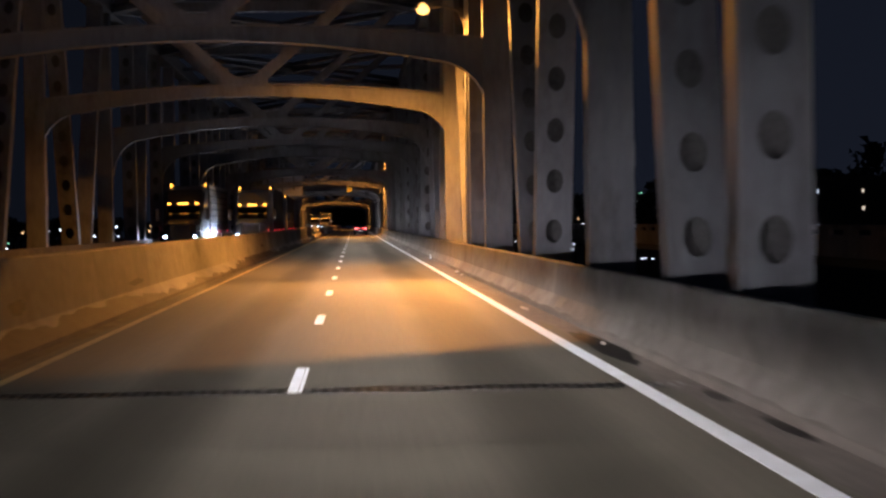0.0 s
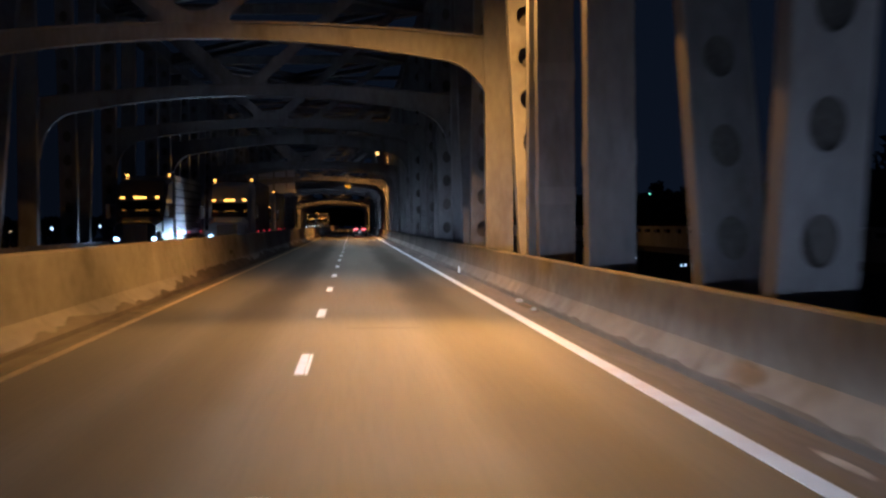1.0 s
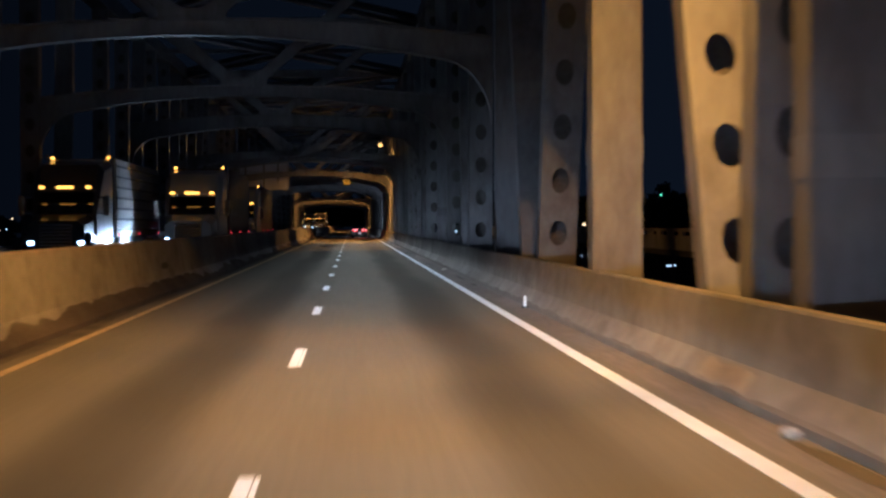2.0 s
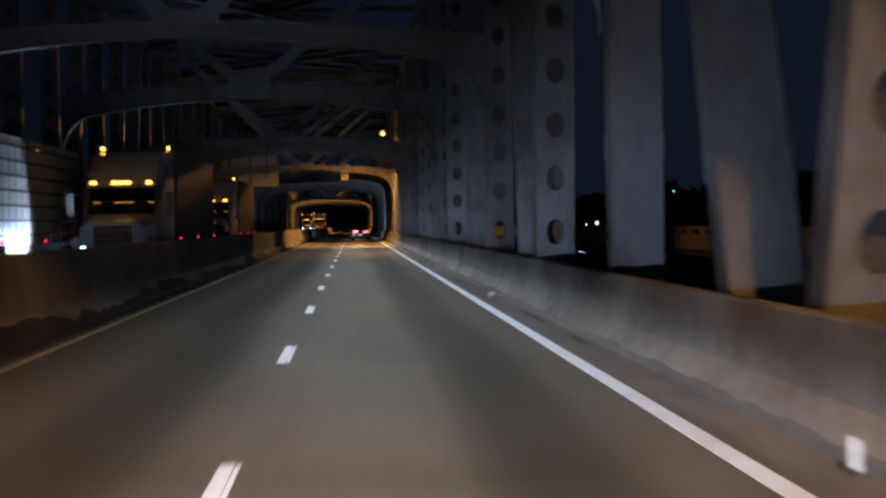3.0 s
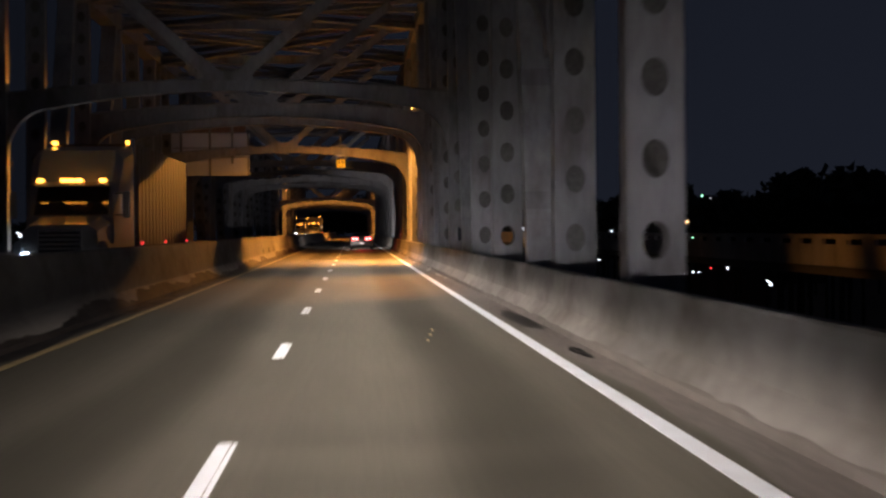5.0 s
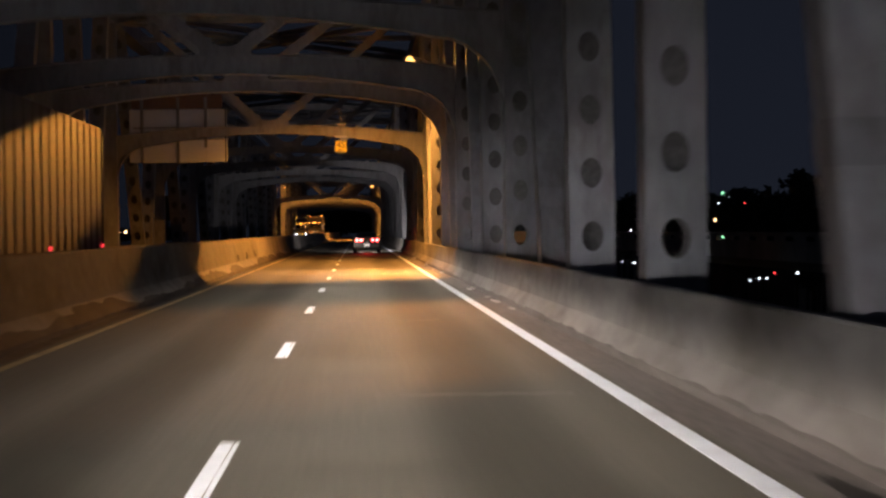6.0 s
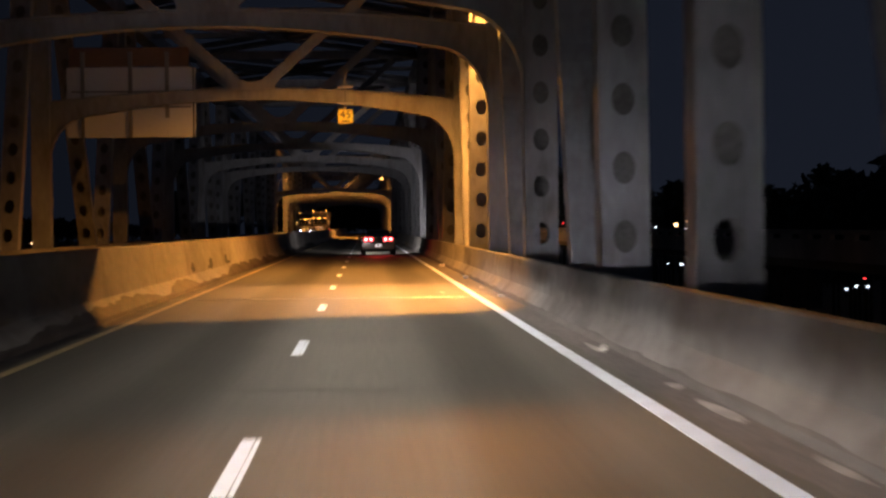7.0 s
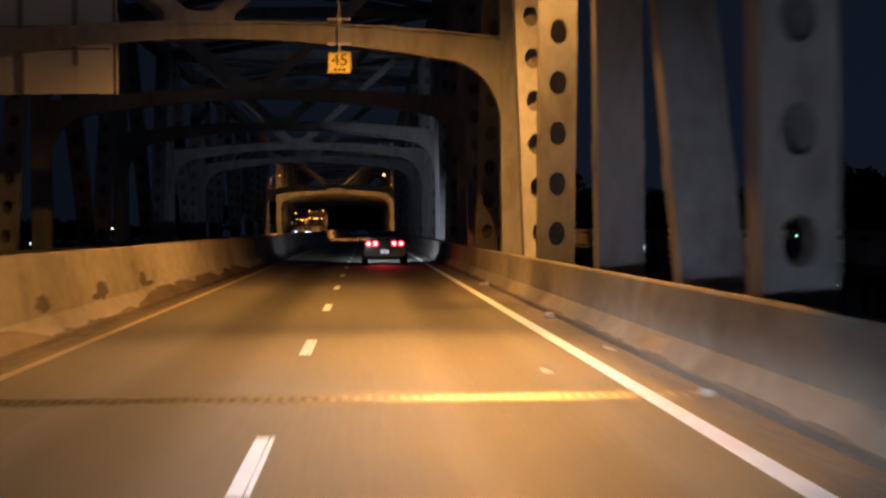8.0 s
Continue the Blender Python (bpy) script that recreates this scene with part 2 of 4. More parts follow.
per_piece(STEEL, 0.85, 1.12)


# ---------------------------------------------------------------- mesh helpers
def part(name, bm, mat, parent=None, label=""):
    bmesh.ops.recalc_face_normals(bm, faces=bm.faces[:])
    me = bpy.data.meshes.new(name)
    bm.to_mesh(me)
    bm.free()
    me.materials.append(mat)
    ob = new(name, me)
    if parent is not None:
        ob.parent = parent
    if label:
        tagged(ob, label)
    return ob


def share(name, me, parent, m):
    ob = new(name, me)
    ob.parent = parent
    ob.matrix_basis = m
    return ob


def empty(name, at, label, category, group="", kind=""):
    ob = new(name)
    ob.empty_display_size = 0.3
    ob.matrix_basis = pose(*at)
    return tagged(ob, label, category, group, kind)


def box(bm, x0, x1, y0, y1, z0, z1, bevel=0.0):
    v = [bm.verts.new(p) for p in ((x0, y0, z0), (x1, y0, z0), (x1, y1, z0), (x0, y1, z0), (x0, y0, z1), (x1, y0, z1), (x1, y1, z1), (x0, y1, z1))]
    fs = [bm.faces.new([v[i] for i in q]) for q in ((0, 3, 2, 1), (4, 5, 6, 7), (0, 1, 5, 4), (1, 2, 6, 5), (2, 3, 7, 6), (3, 0, 4, 7))]
    if bevel:
        es = list({e for f in fs for e in f.edges})
        bmesh.ops.bevel(bm, geom=es, offset=bevel, segments=2, affect="EDGES")
    return bm


def bar(bm, a, b, w, d, up=(0, 1, 0)):
    """A rectangular bar from a to b, w across and d deep (along up)."""
    a, b = Vector(a), Vector(b)
    ax = (b - a).normalized()
    up = Vector(up)
    side = ax.cross(up).normalized() * (w / 2)
    dep = side.cross(ax).normalized() * (d / 2)
    ring = [[bm.verts.new(p + s * side + t * dep) for s, t in ((-1, -1), (1, -1), (1, 1), (-1, 1))] for p in (a, b)]
    for i in range(4):
        j = (i + 1) % 4
        bm.faces.new((ring[0][i], ring[0][j], ring[1][j], ring[1][i]))
    bm.faces.new(ring[0][::-1])
    bm.faces.new(ring[1])
    return bm


def prism(bm, outline, axis, lo, hi):
    """A closed outline of two coordinates, pushed along the axis from lo to hi."""
    def at(p, v):
        return {"x": (v, p[0], p[1]), "y": (p[0], v, p[1]), "z": (p[0], p[1], v)}[axis]
    a = [bm.verts.new(at(p, lo)) for p in outline]
    b = [bm.verts.new(at(p, hi)) for p in outline]
    n = len(outline)
    for i in range(n):
        j = (i + 1) % n
        bm.faces.new((a[i], a[j], b[j], b[i]))
    bm.faces.new(a[::-1])
    bm.faces.new(b)
    return bm


def ring_strip(bm, inner, outer):
    n = len(inner)
    for i in range(n):
        j = (i + 1) % n
        bm.faces.new((inner[i], inner[j], outer[j], outer[i]))


def drum(bm, centre, axis, r, length, seg=20):
    """A cylinder about the axis x, y or z."""
    c = Vector(centre)
    u, v, w = {"x": ((0, 1, 0), (0, 0, 1), (1, 0, 0)), "y": ((1, 0, 0), (0, 0, 1), (0, 1, 0)), "z": ((1, 0, 0), (0, 1, 0), (0, 0, 1))}[axis]
    u, v, w = Vector(u), Vector(v), Vector(w)
    rings = []
    for s in (-0.5, 0.5):
        rings.append([bm.verts.new(c + w * (s * length) + u * (r * math.cos(2 * math.pi * k / seg)) + v * (r * math.sin(2 * math.pi * k / seg))) for k in range(seg)])
    ring_strip(bm, rings[0], rings[1])
    bm.faces.new(rings[0][::-1])
    bm.faces.new(rings[1])
    return bm


def tube(bm, points, r, seg=8):
    rings = []
    for i, p in enumerate(points):
        p = Vector(p)
        q = Vector(points[min(i + 1, len(points) - 1)]) - Vector(points[max(i - 1, 0)])
        q.normalize()
        ref = Vector((0, 1, 0)) if abs(q.y) < 0.9 else Vector((1, 0, 0))
        u = q.cross(ref).normalized()
        v = q.cross(u)
        rings.append([bm.verts.new(p + r * (u * math.cos(2 * math.pi * k / seg) + v * math.sin(2 * math.pi * k / seg))) for k in range(seg)])
    for a, b in zip(rings, rings[1:]):
        ring_strip(bm, a, b)
    bm.faces.new(rings[0][::-1])
    bm.faces.new(rings[-1])
    return bm


def holed_plate(bm, x0, x1, y0, y1, z0, z1, pitch=1.02, rx=0.175, rz=0.245, phase=0.0):
    """A cover plate facing along y with a row of oval hand holes."""
    cx = (x0 + x1) / 2
    count = int((z1 - z0) / pitch)
    z = z0
    for k in range(count):
        top = z + pitch if k < count - 1 else z1
        cz = z + pitch * 0.5
        sq, ov = [], []
        for i in range(16):
            a = 2 * math.pi * i / 16
            c, s = math.cos(a), math.sin(a)
            m = max(abs(c), abs(s))
            px, pz = c / m, s / m
            sq.append((cx + px * (x1 - x0) / 2, cz + pz * (pitch / 2) if pz < 0.999 or k < count - 1 else top))
            ov.append((cx + rx * c, cz + rz * s))
        rings = []
        for yy in (y0, y1):
            rings.append(([bm.verts.new((p[0], yy, p[1])) for p in sq], [bm.verts.new((p[0], yy, p[1])) for p in ov]))
        ring_strip(bm, rings[0][0], rings[0][1])
        ring_strip(bm, rings[1][1], rings[1][0])
        ring_strip(bm, rings[0][1], rings[1][1])
        ring_strip(bm, rings[1][0], rings[0][0])
        z += pitch
    return bm


# ---------------------------------------------------------------- deck
MID = -4.14          # centre of the bridge, between the two trusses
Y_START, Y_END = -45.0, 640.0
X_EDGE_R, X_EDGE_L, X_DASH = 2.585, -3.68, -0.65

bm = bmesh.new()
box(bm, MID - 9.0, MID + 9.0, Y_START, Y_END, -0.35, 0.0)
road = tagged(part("road", bm, ASPHALT), "worn dark asphalt bridge deck with polished wheel paths", "road", kind="structure")

bm = bmesh.new()
box(bm, X_EDGE_R - 0.085, X_EDGE_R + 0.085, Y_START, Y_END, 0.001, 0.006)
tagged(part("trim_edge_line_white", bm, WHITE_PAINT), "solid white painted edge line along the shoulder", "road marking", kind="structure")
bm = bmesh.new()
box(bm, X_EDGE_L - 0.06, X_EDGE_L + 0.06, Y_START, Y_END, 0.001, 0.006)
tagged(part("trim_edge_line_yellow", bm, YELLOW_PAINT), "solid worn yellow edge line beside the median barrier", "road marking", kind="structure")
bm = bmesh.new()
box(bm, -5.42, -5.30, Y_START, Y_END, 0.001, 0.006)
tagged(part("trim_far_edge_line", bm, YELLOW_PAINT), "solid yellow edge line of the oncoming carriageway", "road marking", kind="structure")

# broken lane line: 3.1 m dashes on a 12.19 m cycle, the far end of one at 22.6 m
DASH_LEN, CYCLE, DASH_Y = 3.1, 12.192, 22.6
bm = bmesh.new()
prism(bm, [(-0.070, -DASH_LEN), (0.026, -DASH_LEN - 0.02), (0.030, -DASH_LEN * 0.5), (0.027, 0.015), (-0.068, 0), (-0.072, -DASH_LEN * 0.6)], "z", 0.0005, 0.003)
prism(bm, [(0.036, -DASH_LEN + 0.05), (0.068, -DASH_LEN - 0.01), (0.073, -DASH_LEN * 0.5), (0.069, 0.0), (0.038, -0.03), (0.033, -DASH_LEN * 0.6)], "z", 0.0005, 0.003)
first_dash = tagged(part("lane_dash", bm, WHITE_PAINT), "white painted dash of the broken lane line", "road marking", "lane dashes")
first_dash.matrix_basis = pose(X_DASH, DASH_Y - 4 * CYCLE, 0)
for k in range(-3, 46):
    copy_thing(first_dash, pose(X_DASH, DASH_Y + k * CYCLE, 0))
for k in range(2, 40):
    copy_thing(first_dash, pose(-8.6, DASH_Y + k * CYCLE - 3.0, 0))


def expansion_joint(y, label):
    """A steel finger joint across the deck: a dark trough with interlocking teeth."""
    jt = empty("expansion_joint", (0, y, 0), label, "expansion joint", "expansion joints", "structure")
    b = bmesh.new()
    box(b, -4.05, 3.15, -0.24, 0.24, -0.01, 0.0008)
    part("trough", b, JOINT, jt)
    for side in (-1, 1):
        b = bmesh.new()
        box(b, -4.05, 3.15, min(side * 0.24, side * 0.29), max(side * 0.24, side * 0.29), -0.01, 0.0015)
        part("edge_plate", b, FINGER, jt)
    n = 68
    tooth = bmesh.new()
    box(tooth, 0, 0.055, -0.20, 0.10, 0.0008, 0.002)
    first = part("finger", tooth, FINGER, jt)
    first.matrix_basis = pose(-4.0, 0, 0)
    for i in range(1, n):
        x = -4.0 + i * 7.1 / n
        share("finger", first.data, jt, pose(x + 0.055, 0, 0, 0, 0, 180) if i % 2 else pose(x, 0, 0))


expansion_joint(19.65, "dark steel finger joint across the asphalt deck")
expansion_joint(208.6, "dark steel finger joint across the asphalt deck")


# ---------------------------------------------------------------- barriers
def barrier(name, label, face_x, away, profile, y0, y1, seg):
    """A concrete barrier in cast lengths; profile runs from the toe of its road face over the top."""
    root = empty(name, (face_x, 0, 0), label, "barrier", kind="structure")
    b = bmesh.new()
    prism(b, [(away * px, pz) for px, pz in profile], "y", 0.008, seg - 0.008)
    bmesh.ops.recalc_face_normals(b, faces=b.faces[:])
    me = bpy.data.meshes.new("barrier_length")
    b.to_mesh(me)
    b.free()
    me.materials.append(CONCRETE)
    k = y0
    while k < y1:
        share("barrier_length", me, root, pose(0, k, 0))
        k += seg
    return root


RIGHT_PROFILE = [(0, 0), (0, 0.075), (0.17, 0.31), (0.225, 0.835), (0.245, 0.86), (0.36, 0.86), (0.38, 0.835), (0.40, 0.0)]
barrier("barrier_right", "weathered grey concrete parapet barrier in front of the truss", 3.20, 1, RIGHT_PROFILE, Y_START, Y_END, 7.95)
MEDIAN_PROFILE = [(0, 0), (0, 0.08), (0.28, 0.33), (0.42, 1.17), (0.45, 1.20), (0.54, 1.20), (0.57, 1.17), (0.71, 0.33), (0.99, 0.08), (0.99, 0)]
barrier("barrier_median", "tall stained concrete median barrier between the carriageways", -4.10, -1, MEDIAN_PROFILE, Y_START, Y_END, 7.95)
LEFT_PROFILE = RIGHT_PROFILE
barrier("barrier_left", "weathered grey concrete parapet barrier beside the oncoming lanes", 2 * MID - 3.20, -1, LEFT_PROFILE, Y_START, Y_END, 7.95)


# ---------------------------------------------------------------- trusses
COL_X0, COL_X1 = 3.66, 4.40      # a truss member, across the bridge
TOP_Z = 12.2


def lean(bm, dy, z0, z1):
    """Leans a mesh along the bridge, from nothing at z0 to dy at z1."""
    for v in bm.verts:
        v.co.y += dy * (v.co.z - z0) / (z1 - z0)


def truss_member(parent, name, y0, y1, holed, side, z0=-1.2, z1=TOP_Z, depth=0.62):
    """A box member: two side plates and two cover plates, the covers with hand holes where holed.
    Single posts are pierced right through near the deck; the others have a closed back."""
    t = 0.03
    b = bmesh.new()
    extra = []
    if holed:
        holed_plate(b, COL_X0 + t, COL_X1 - t, 0.012, 0.012 + t, z0, z1)
        bmesh.ops.remove_doubles(b, verts=b.verts[:], dist=0.0005)
        for xx in (COL_X0, COL_X1 - t):
            plate = bmesh.new()
            box(plate, xx, xx + t, 0, depth, z0, z1)
            extra.append(("side_plate", plate, STEEL))
        # the back cover is coloured dark for the shade behind the holes
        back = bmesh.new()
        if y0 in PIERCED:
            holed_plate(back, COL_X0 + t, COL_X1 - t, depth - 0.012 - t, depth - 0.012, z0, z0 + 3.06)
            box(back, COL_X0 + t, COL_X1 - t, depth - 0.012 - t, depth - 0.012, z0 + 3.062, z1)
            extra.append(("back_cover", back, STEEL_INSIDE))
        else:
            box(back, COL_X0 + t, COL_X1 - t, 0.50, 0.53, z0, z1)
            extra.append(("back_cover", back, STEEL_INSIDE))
    else:
        box(b, COL_X0, COL_X1, 0, depth, z0, z1, 0.012)
        for zz in (1.9, 4.4, 7.2, 9.8):
            splice = bmesh.new()
            box(splice, COL_X0 - 0.010, COL_X1 + 0.010, -0.012, depth + 0.010, zz, zz + 0.35)
            extra.append(("splice_plate", splice, STEEL))
    for piece in [b] + [e[1] for e in extra]:
        lean(piece, y1 - y0, 0.9, z1)
        for v in piece.verts:
            v.co.y += y0
            if side < 0:
                v.co.x = 2 * MID - v.co.x
    member = part(name, b, STEEL, parent)
    for nm, piece, mat in extra:
        part(nm, piece, mat, member)
    return member


PIERCED = (142.5, 165.7)
# where each member crosses road level and where it meets the top chord; True: hand holes
MEMBERS = [
    (-28.0, -28.0, True), (-15.0, -12.0, False), (2.0, 2.0, True), (9.5, 10.0, False), (20.0, 20.0, True), (24.2, 26.5, True), (41.0, 37.5, True), (44.6, 48.5, True),
    (62.7, 62.7, False), (65.0, 63.8, True), (67.2, 72.6, True), (85.3, 80.5, True), (89.0, 94.5, False), (108.0, 106.8, True), (111.6, 114.2, False),
    (129.7, 131.0, False), (142.5, 142.5, True), (156.2, 160.0, False), (165.7, 165.7, True), (173.8, 174.6, True), (178.6, 183.5, False),
    (195.4, 196.0, True), (199.4, 204.5, False), (213.2, 219.0, False), (231.2, 229.0, True), (234.8, 239.0, True),
]
PORTALS = [(-20.0, False), (31.8, False), (52.9, False), (75.1, False), (97.8, False), (121.7, True), (152.0, True), (187.2, True), (208.8, True), (221.0, False), (241.9, False)]
y = 265.75
while y < 445:
    if not 350 < y < 420:
        PORTALS.append((y, False))
    MEMBERS += [(y - 11.5, y - 20.0, True), (y - 7.5, y - 2.5, True)]
    y += 23.85
PORTALS.append((468.4, False))
y = 492.0
while y < 620:
    PORTALS.append((y, False))
    MEMBERS += [(y - 11.5, y - 20.0, True), (y - 7.5, y - 2.5, True)]
    y += 23.85

for side, nm in ((1, "right"), (-1, "left")):
    truss = empty("bridge_truss", (0, 0, 0), "grey painted steel bridge truss with perforated box members", "bridge truss", "bridge trusses", "structure")
    for y0, y1, holed in MEMBERS:
        truss_member(truss, "diagonal" if abs(y1 - y0) > 2 else "post", y0, y1, holed, side)
    b = bmesh.new()
    xa, xb = (COL_X0 - 0.05, COL_X1 + 0.05) if side > 0 else (2 * MID - COL_X1 - 0.05, 2 * MID - COL_X0 + 0.05)
    box(b, xa, xb, Y_START, Y_END, TOP_Z, TOP_Z + 0.85)
    part("top_chord", b, STEEL, truss)
    b = bmesh.new()
    box(b, xa, xb, Y_START, Y_END, -1.9, -1.2)
    part("bottom_chord", b, STEEL, truss)


def strut_lines(u_max, crown_lo, crown_hi):
    """Upper and lower edge of the arched strut over half the width, with the knee down the leg."""
    top, low = [], []
    for i in range(13):
        u = u_max * i / 12
        top.append((u, crown_hi - 0.0075 * u * u))
    knee_u, n = u_max - 1.45, 9
    for i in range(n):
        u = knee_u * i / (n - 1)
        low.append((u, crown_lo - 0.0145 * u * u))
    zk = low[-1][1]
    for i in range(1, 9):
        a = math.pi / 2 * i / 8
        low.append((knee_u + 1.45 * math.sin(a), zk - 0.10 * i / 8 - 1.65 * (1 - math.cos(a))))
    return top, low


LEG_SHIFT = {52.9: -0.20, 75.1: -0.20, 97.8: 0.10, 152.0: 0.10}


def portal_frame(y, holed, heavy):
    """A sway frame: arched plate-girder strut with knees, V bracing, upper strut and two legs."""
    pf = empty("portal_frame", (MID, y, 0), "grey steel portal frame with an arched strut and V bracing", "portal frame", "portal frames", "structure")
    u_max = 7.80
    lo, hi = (6.90, 7.50) if heavy else (6.53, 6.90)
    if y == 221.0:
        lo, hi = 7.20, 7.60
    dep = 0.60 if heavy else 0.42
    top, low = strut_lines(u_max, lo, hi)
    outline_top = [(-u, z) for u, z in top[::-1]] + top[1:]
    outline_low = [(-u, z) for u, z in low[::-1]] + low[1:]
    # web
    b = bmesh.new()
    prism(b, outline_top + outline_low[::-1], "y", dep / 2 - 0.012, dep / 2 + 0.012)
    part("web", b, STEEL, pf)
    # flanges along both edges
    for nm, line, th in (("lower_flange", outline_low, 0.045), ("upper_flange", outline_top, -0.045)):
        b = bmesh.new()
        rings = []
        for u, z in line:
            rings.append([b.verts.new(p) for p in ((u, 0, z), (u, dep, z), (u, dep, z - th), (u, 0, z - th))])
        for r0, r1 in zip(rings, rings[1:]):
            ring_strip(b, r0, r1)
        b.faces.new(rings[0])
        b.faces.new(rings[-1][::-1])
        part(nm, b, STEEL, pf)
    # gusset at the crown and the V
    b = bmesh.new()
    prism(b, [(-0.95, hi - 0.03), (0.95, hi - 0.03), (0.86, hi + 0.10), (0.92, hi + 0.26), (1.30, hi + 0.62), (1.02, hi + 0.92), (0.42, hi + 0.40), (0.20, hi + 0.30), (-0.20, hi + 0.30), (-0.42, hi + 0.40), (-1.02, hi + 0.92), (-1.30, hi + 0.62), (-0.92, hi + 0.26), (-0.86, hi + 0.10)], "y", 0.02, 0.05)
    part("gusset", b, STEEL, pf)
    for s in (-1, 1):
        b = bmesh.new()
        p0, p1 = Vector((s * 0.62, dep / 2, hi + 0.28)), Vector((s * 6.2, dep / 2, TOP_Z - 0.1))
        for off in (-0.13, 0.13):
            bar(b, p0 + Vector((0, off, 0)), p1 + Vector((0, off, 0)), 0.40, 0.035)
        bar(b, p0, p1, 0.04, 0.26)
        part("brace", b, STEEL, pf)
    b = bmesh.new()
    box(b, -u_max, u_max, 0.0, dep, TOP_Z, TOP_Z + 0.05)
    box(b, -u_max, u_max, 0.0, dep, TOP_Z + 0.50, TOP_Z + 0.55)
    box(b, -u_max, u_max, dep / 2 - 0.015, dep / 2 + 0.015, TOP_Z + 0.05, TOP_Z + 0.50)
    part("upper_strut", b, STEEL, pf)
    # legs
    for s in (-1, 1):
        b = bmesh.new()
        shift = LEG_SHIFT.get(y, 0.0)
        a0, a1, t = 7.80 + shift, 8.52 + shift, 0.03
        if holed:
            for xx in (a0, a1 - t):
                box(b, xx, xx + t, 0, 0.66, -1.2, TOP_Z)
            holed_plate(b, a0 + t, a1 - t, 0.012, 0.042, -1.2, TOP_Z)
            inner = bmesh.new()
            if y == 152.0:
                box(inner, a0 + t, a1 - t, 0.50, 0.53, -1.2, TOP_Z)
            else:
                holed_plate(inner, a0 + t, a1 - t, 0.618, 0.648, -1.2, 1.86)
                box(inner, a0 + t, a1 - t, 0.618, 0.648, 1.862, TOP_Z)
        else:
            box(b, a0, a1, 0, 0.66, -1.2, TOP_Z, 0.012)
            for zz in (2.4, 5.6, 8.8):
                box(b, a0 - 0.01, a1 + 0.01, -0.012, 0.672, zz, zz + 0.4)
        for piece in ([b, inner] if holed else [b]):
            if s < 0:
                for v in piece.verts:
                    v.co.x = -v.co.x
        leg = part("leg", b, STEEL, pf)
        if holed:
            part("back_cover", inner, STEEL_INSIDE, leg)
    return pf


for py, holed in PORTALS:
    portal_frame(py, holed, py in (152.0, 208.8, 221.0))

# lateral bracing between the tops of the portals
bracing = empty("lateral_bracing", (MID, 0, TOP_Z), "crossed grey steel lateral bracing overhead", "bracing", kind="structure")
ys = [p for p, _ in PORTALS]
for ya, yb in zip(ys, ys[1:]):
    if yb - ya < 8 or yb > 400:
        continue
    ym = (ya + yb) / 2
    lines = [((s * 7.6, ya, 0.1), (0.0, ym, 0.1)) for s in (-1, 1)] + [((0.0, ym, 0.1), (s * 7.6, yb, 0.1)) for s in (-1, 1)]
    lines += [((s * 7.6, ya, 0.55), (-s * 7.6, yb, 0.55)) for s in (-1, 1)]
    lines.append(((-7.7, ym, 0.32), (7.7, ym, 0.32)))
    for p0, p1 in lines:
        b = bmesh.new()
        p0, p1 = Vector(p0), Vector(p1)
        for off in (-0.12, 0.12):
            bar(b, p0 + Vector((0, 0, off)), p1 + Vector((0, 0, off)), 0.50, 0.03, up=(0, 0, 1))
        bar(b, p0, p1, 0.05, 0.24, up=(0, 0, 1))
        part("brace", b, STEEL, bracing)


# ---------------------------------------------------------------- street lamps
def street_lamp(at, side):
    x, y, z = at
    leg_x = 3.66 if side > 0 else 2 * MID - 3.66
    sl = empty("street_lamp", (leg_x, y, z), "sodium street lamp on a bracket arm fixed to the truss", "street lamp", "street lamps")
    dx = x - leg_x
    s = -1 if dx < 0 else 1
    b = bmesh.new()
    pts = [(0.05 * -s, 0, -1.2), (0.02 * -s, 0, -0.6), (dx * 0.15, 0, -0.1), (dx * 0.45, 0, 0.08), (dx - s * 0.3, 0, 0.05)]
    tube(b, pts, 0.035)
    part("arm", b, SIGN_POST, sl)
    b = bmesh.new()
    box(b, min(0, -s * 0.1), max(0, -s * 0.1), -0.12, 0.12, -1.35, -0.55)
    part("mount_plate", b, SIGN_POST, sl)
    b = bmesh.new()
    prism(b, [(dx - s * 0.35, 0.0), (dx - s * 0.35, 0.12), (dx - s * 0.1, 0.17), (dx + s * 0.25, 0.13), (dx + s * 0.33, 0.04), (dx + s * 0.30, 0.0)], "y", -0.15, 0.15)
    part("head", b, SIGN_POST, sl)
    b = bmesh.new()
    # the left lamp's bulb is made smaller so that it hardly shows from the camera
    bmesh.ops.create_icosphere(b, subdivisions=3, radius=0.22 if side > 0 else 0.11, matrix=pose(dx, 0, 0.0))
    for v in b.verts:
        v.co.z *= 0.9
    tagged(part("bulb", b, BULB, sl), "glowing orange lamp glass")
    return sl


for at in STREET_LAMPS:
    street_lamp(at, 1)
for at in LEFT_LAMPS:
    street_lamp(at, -1)


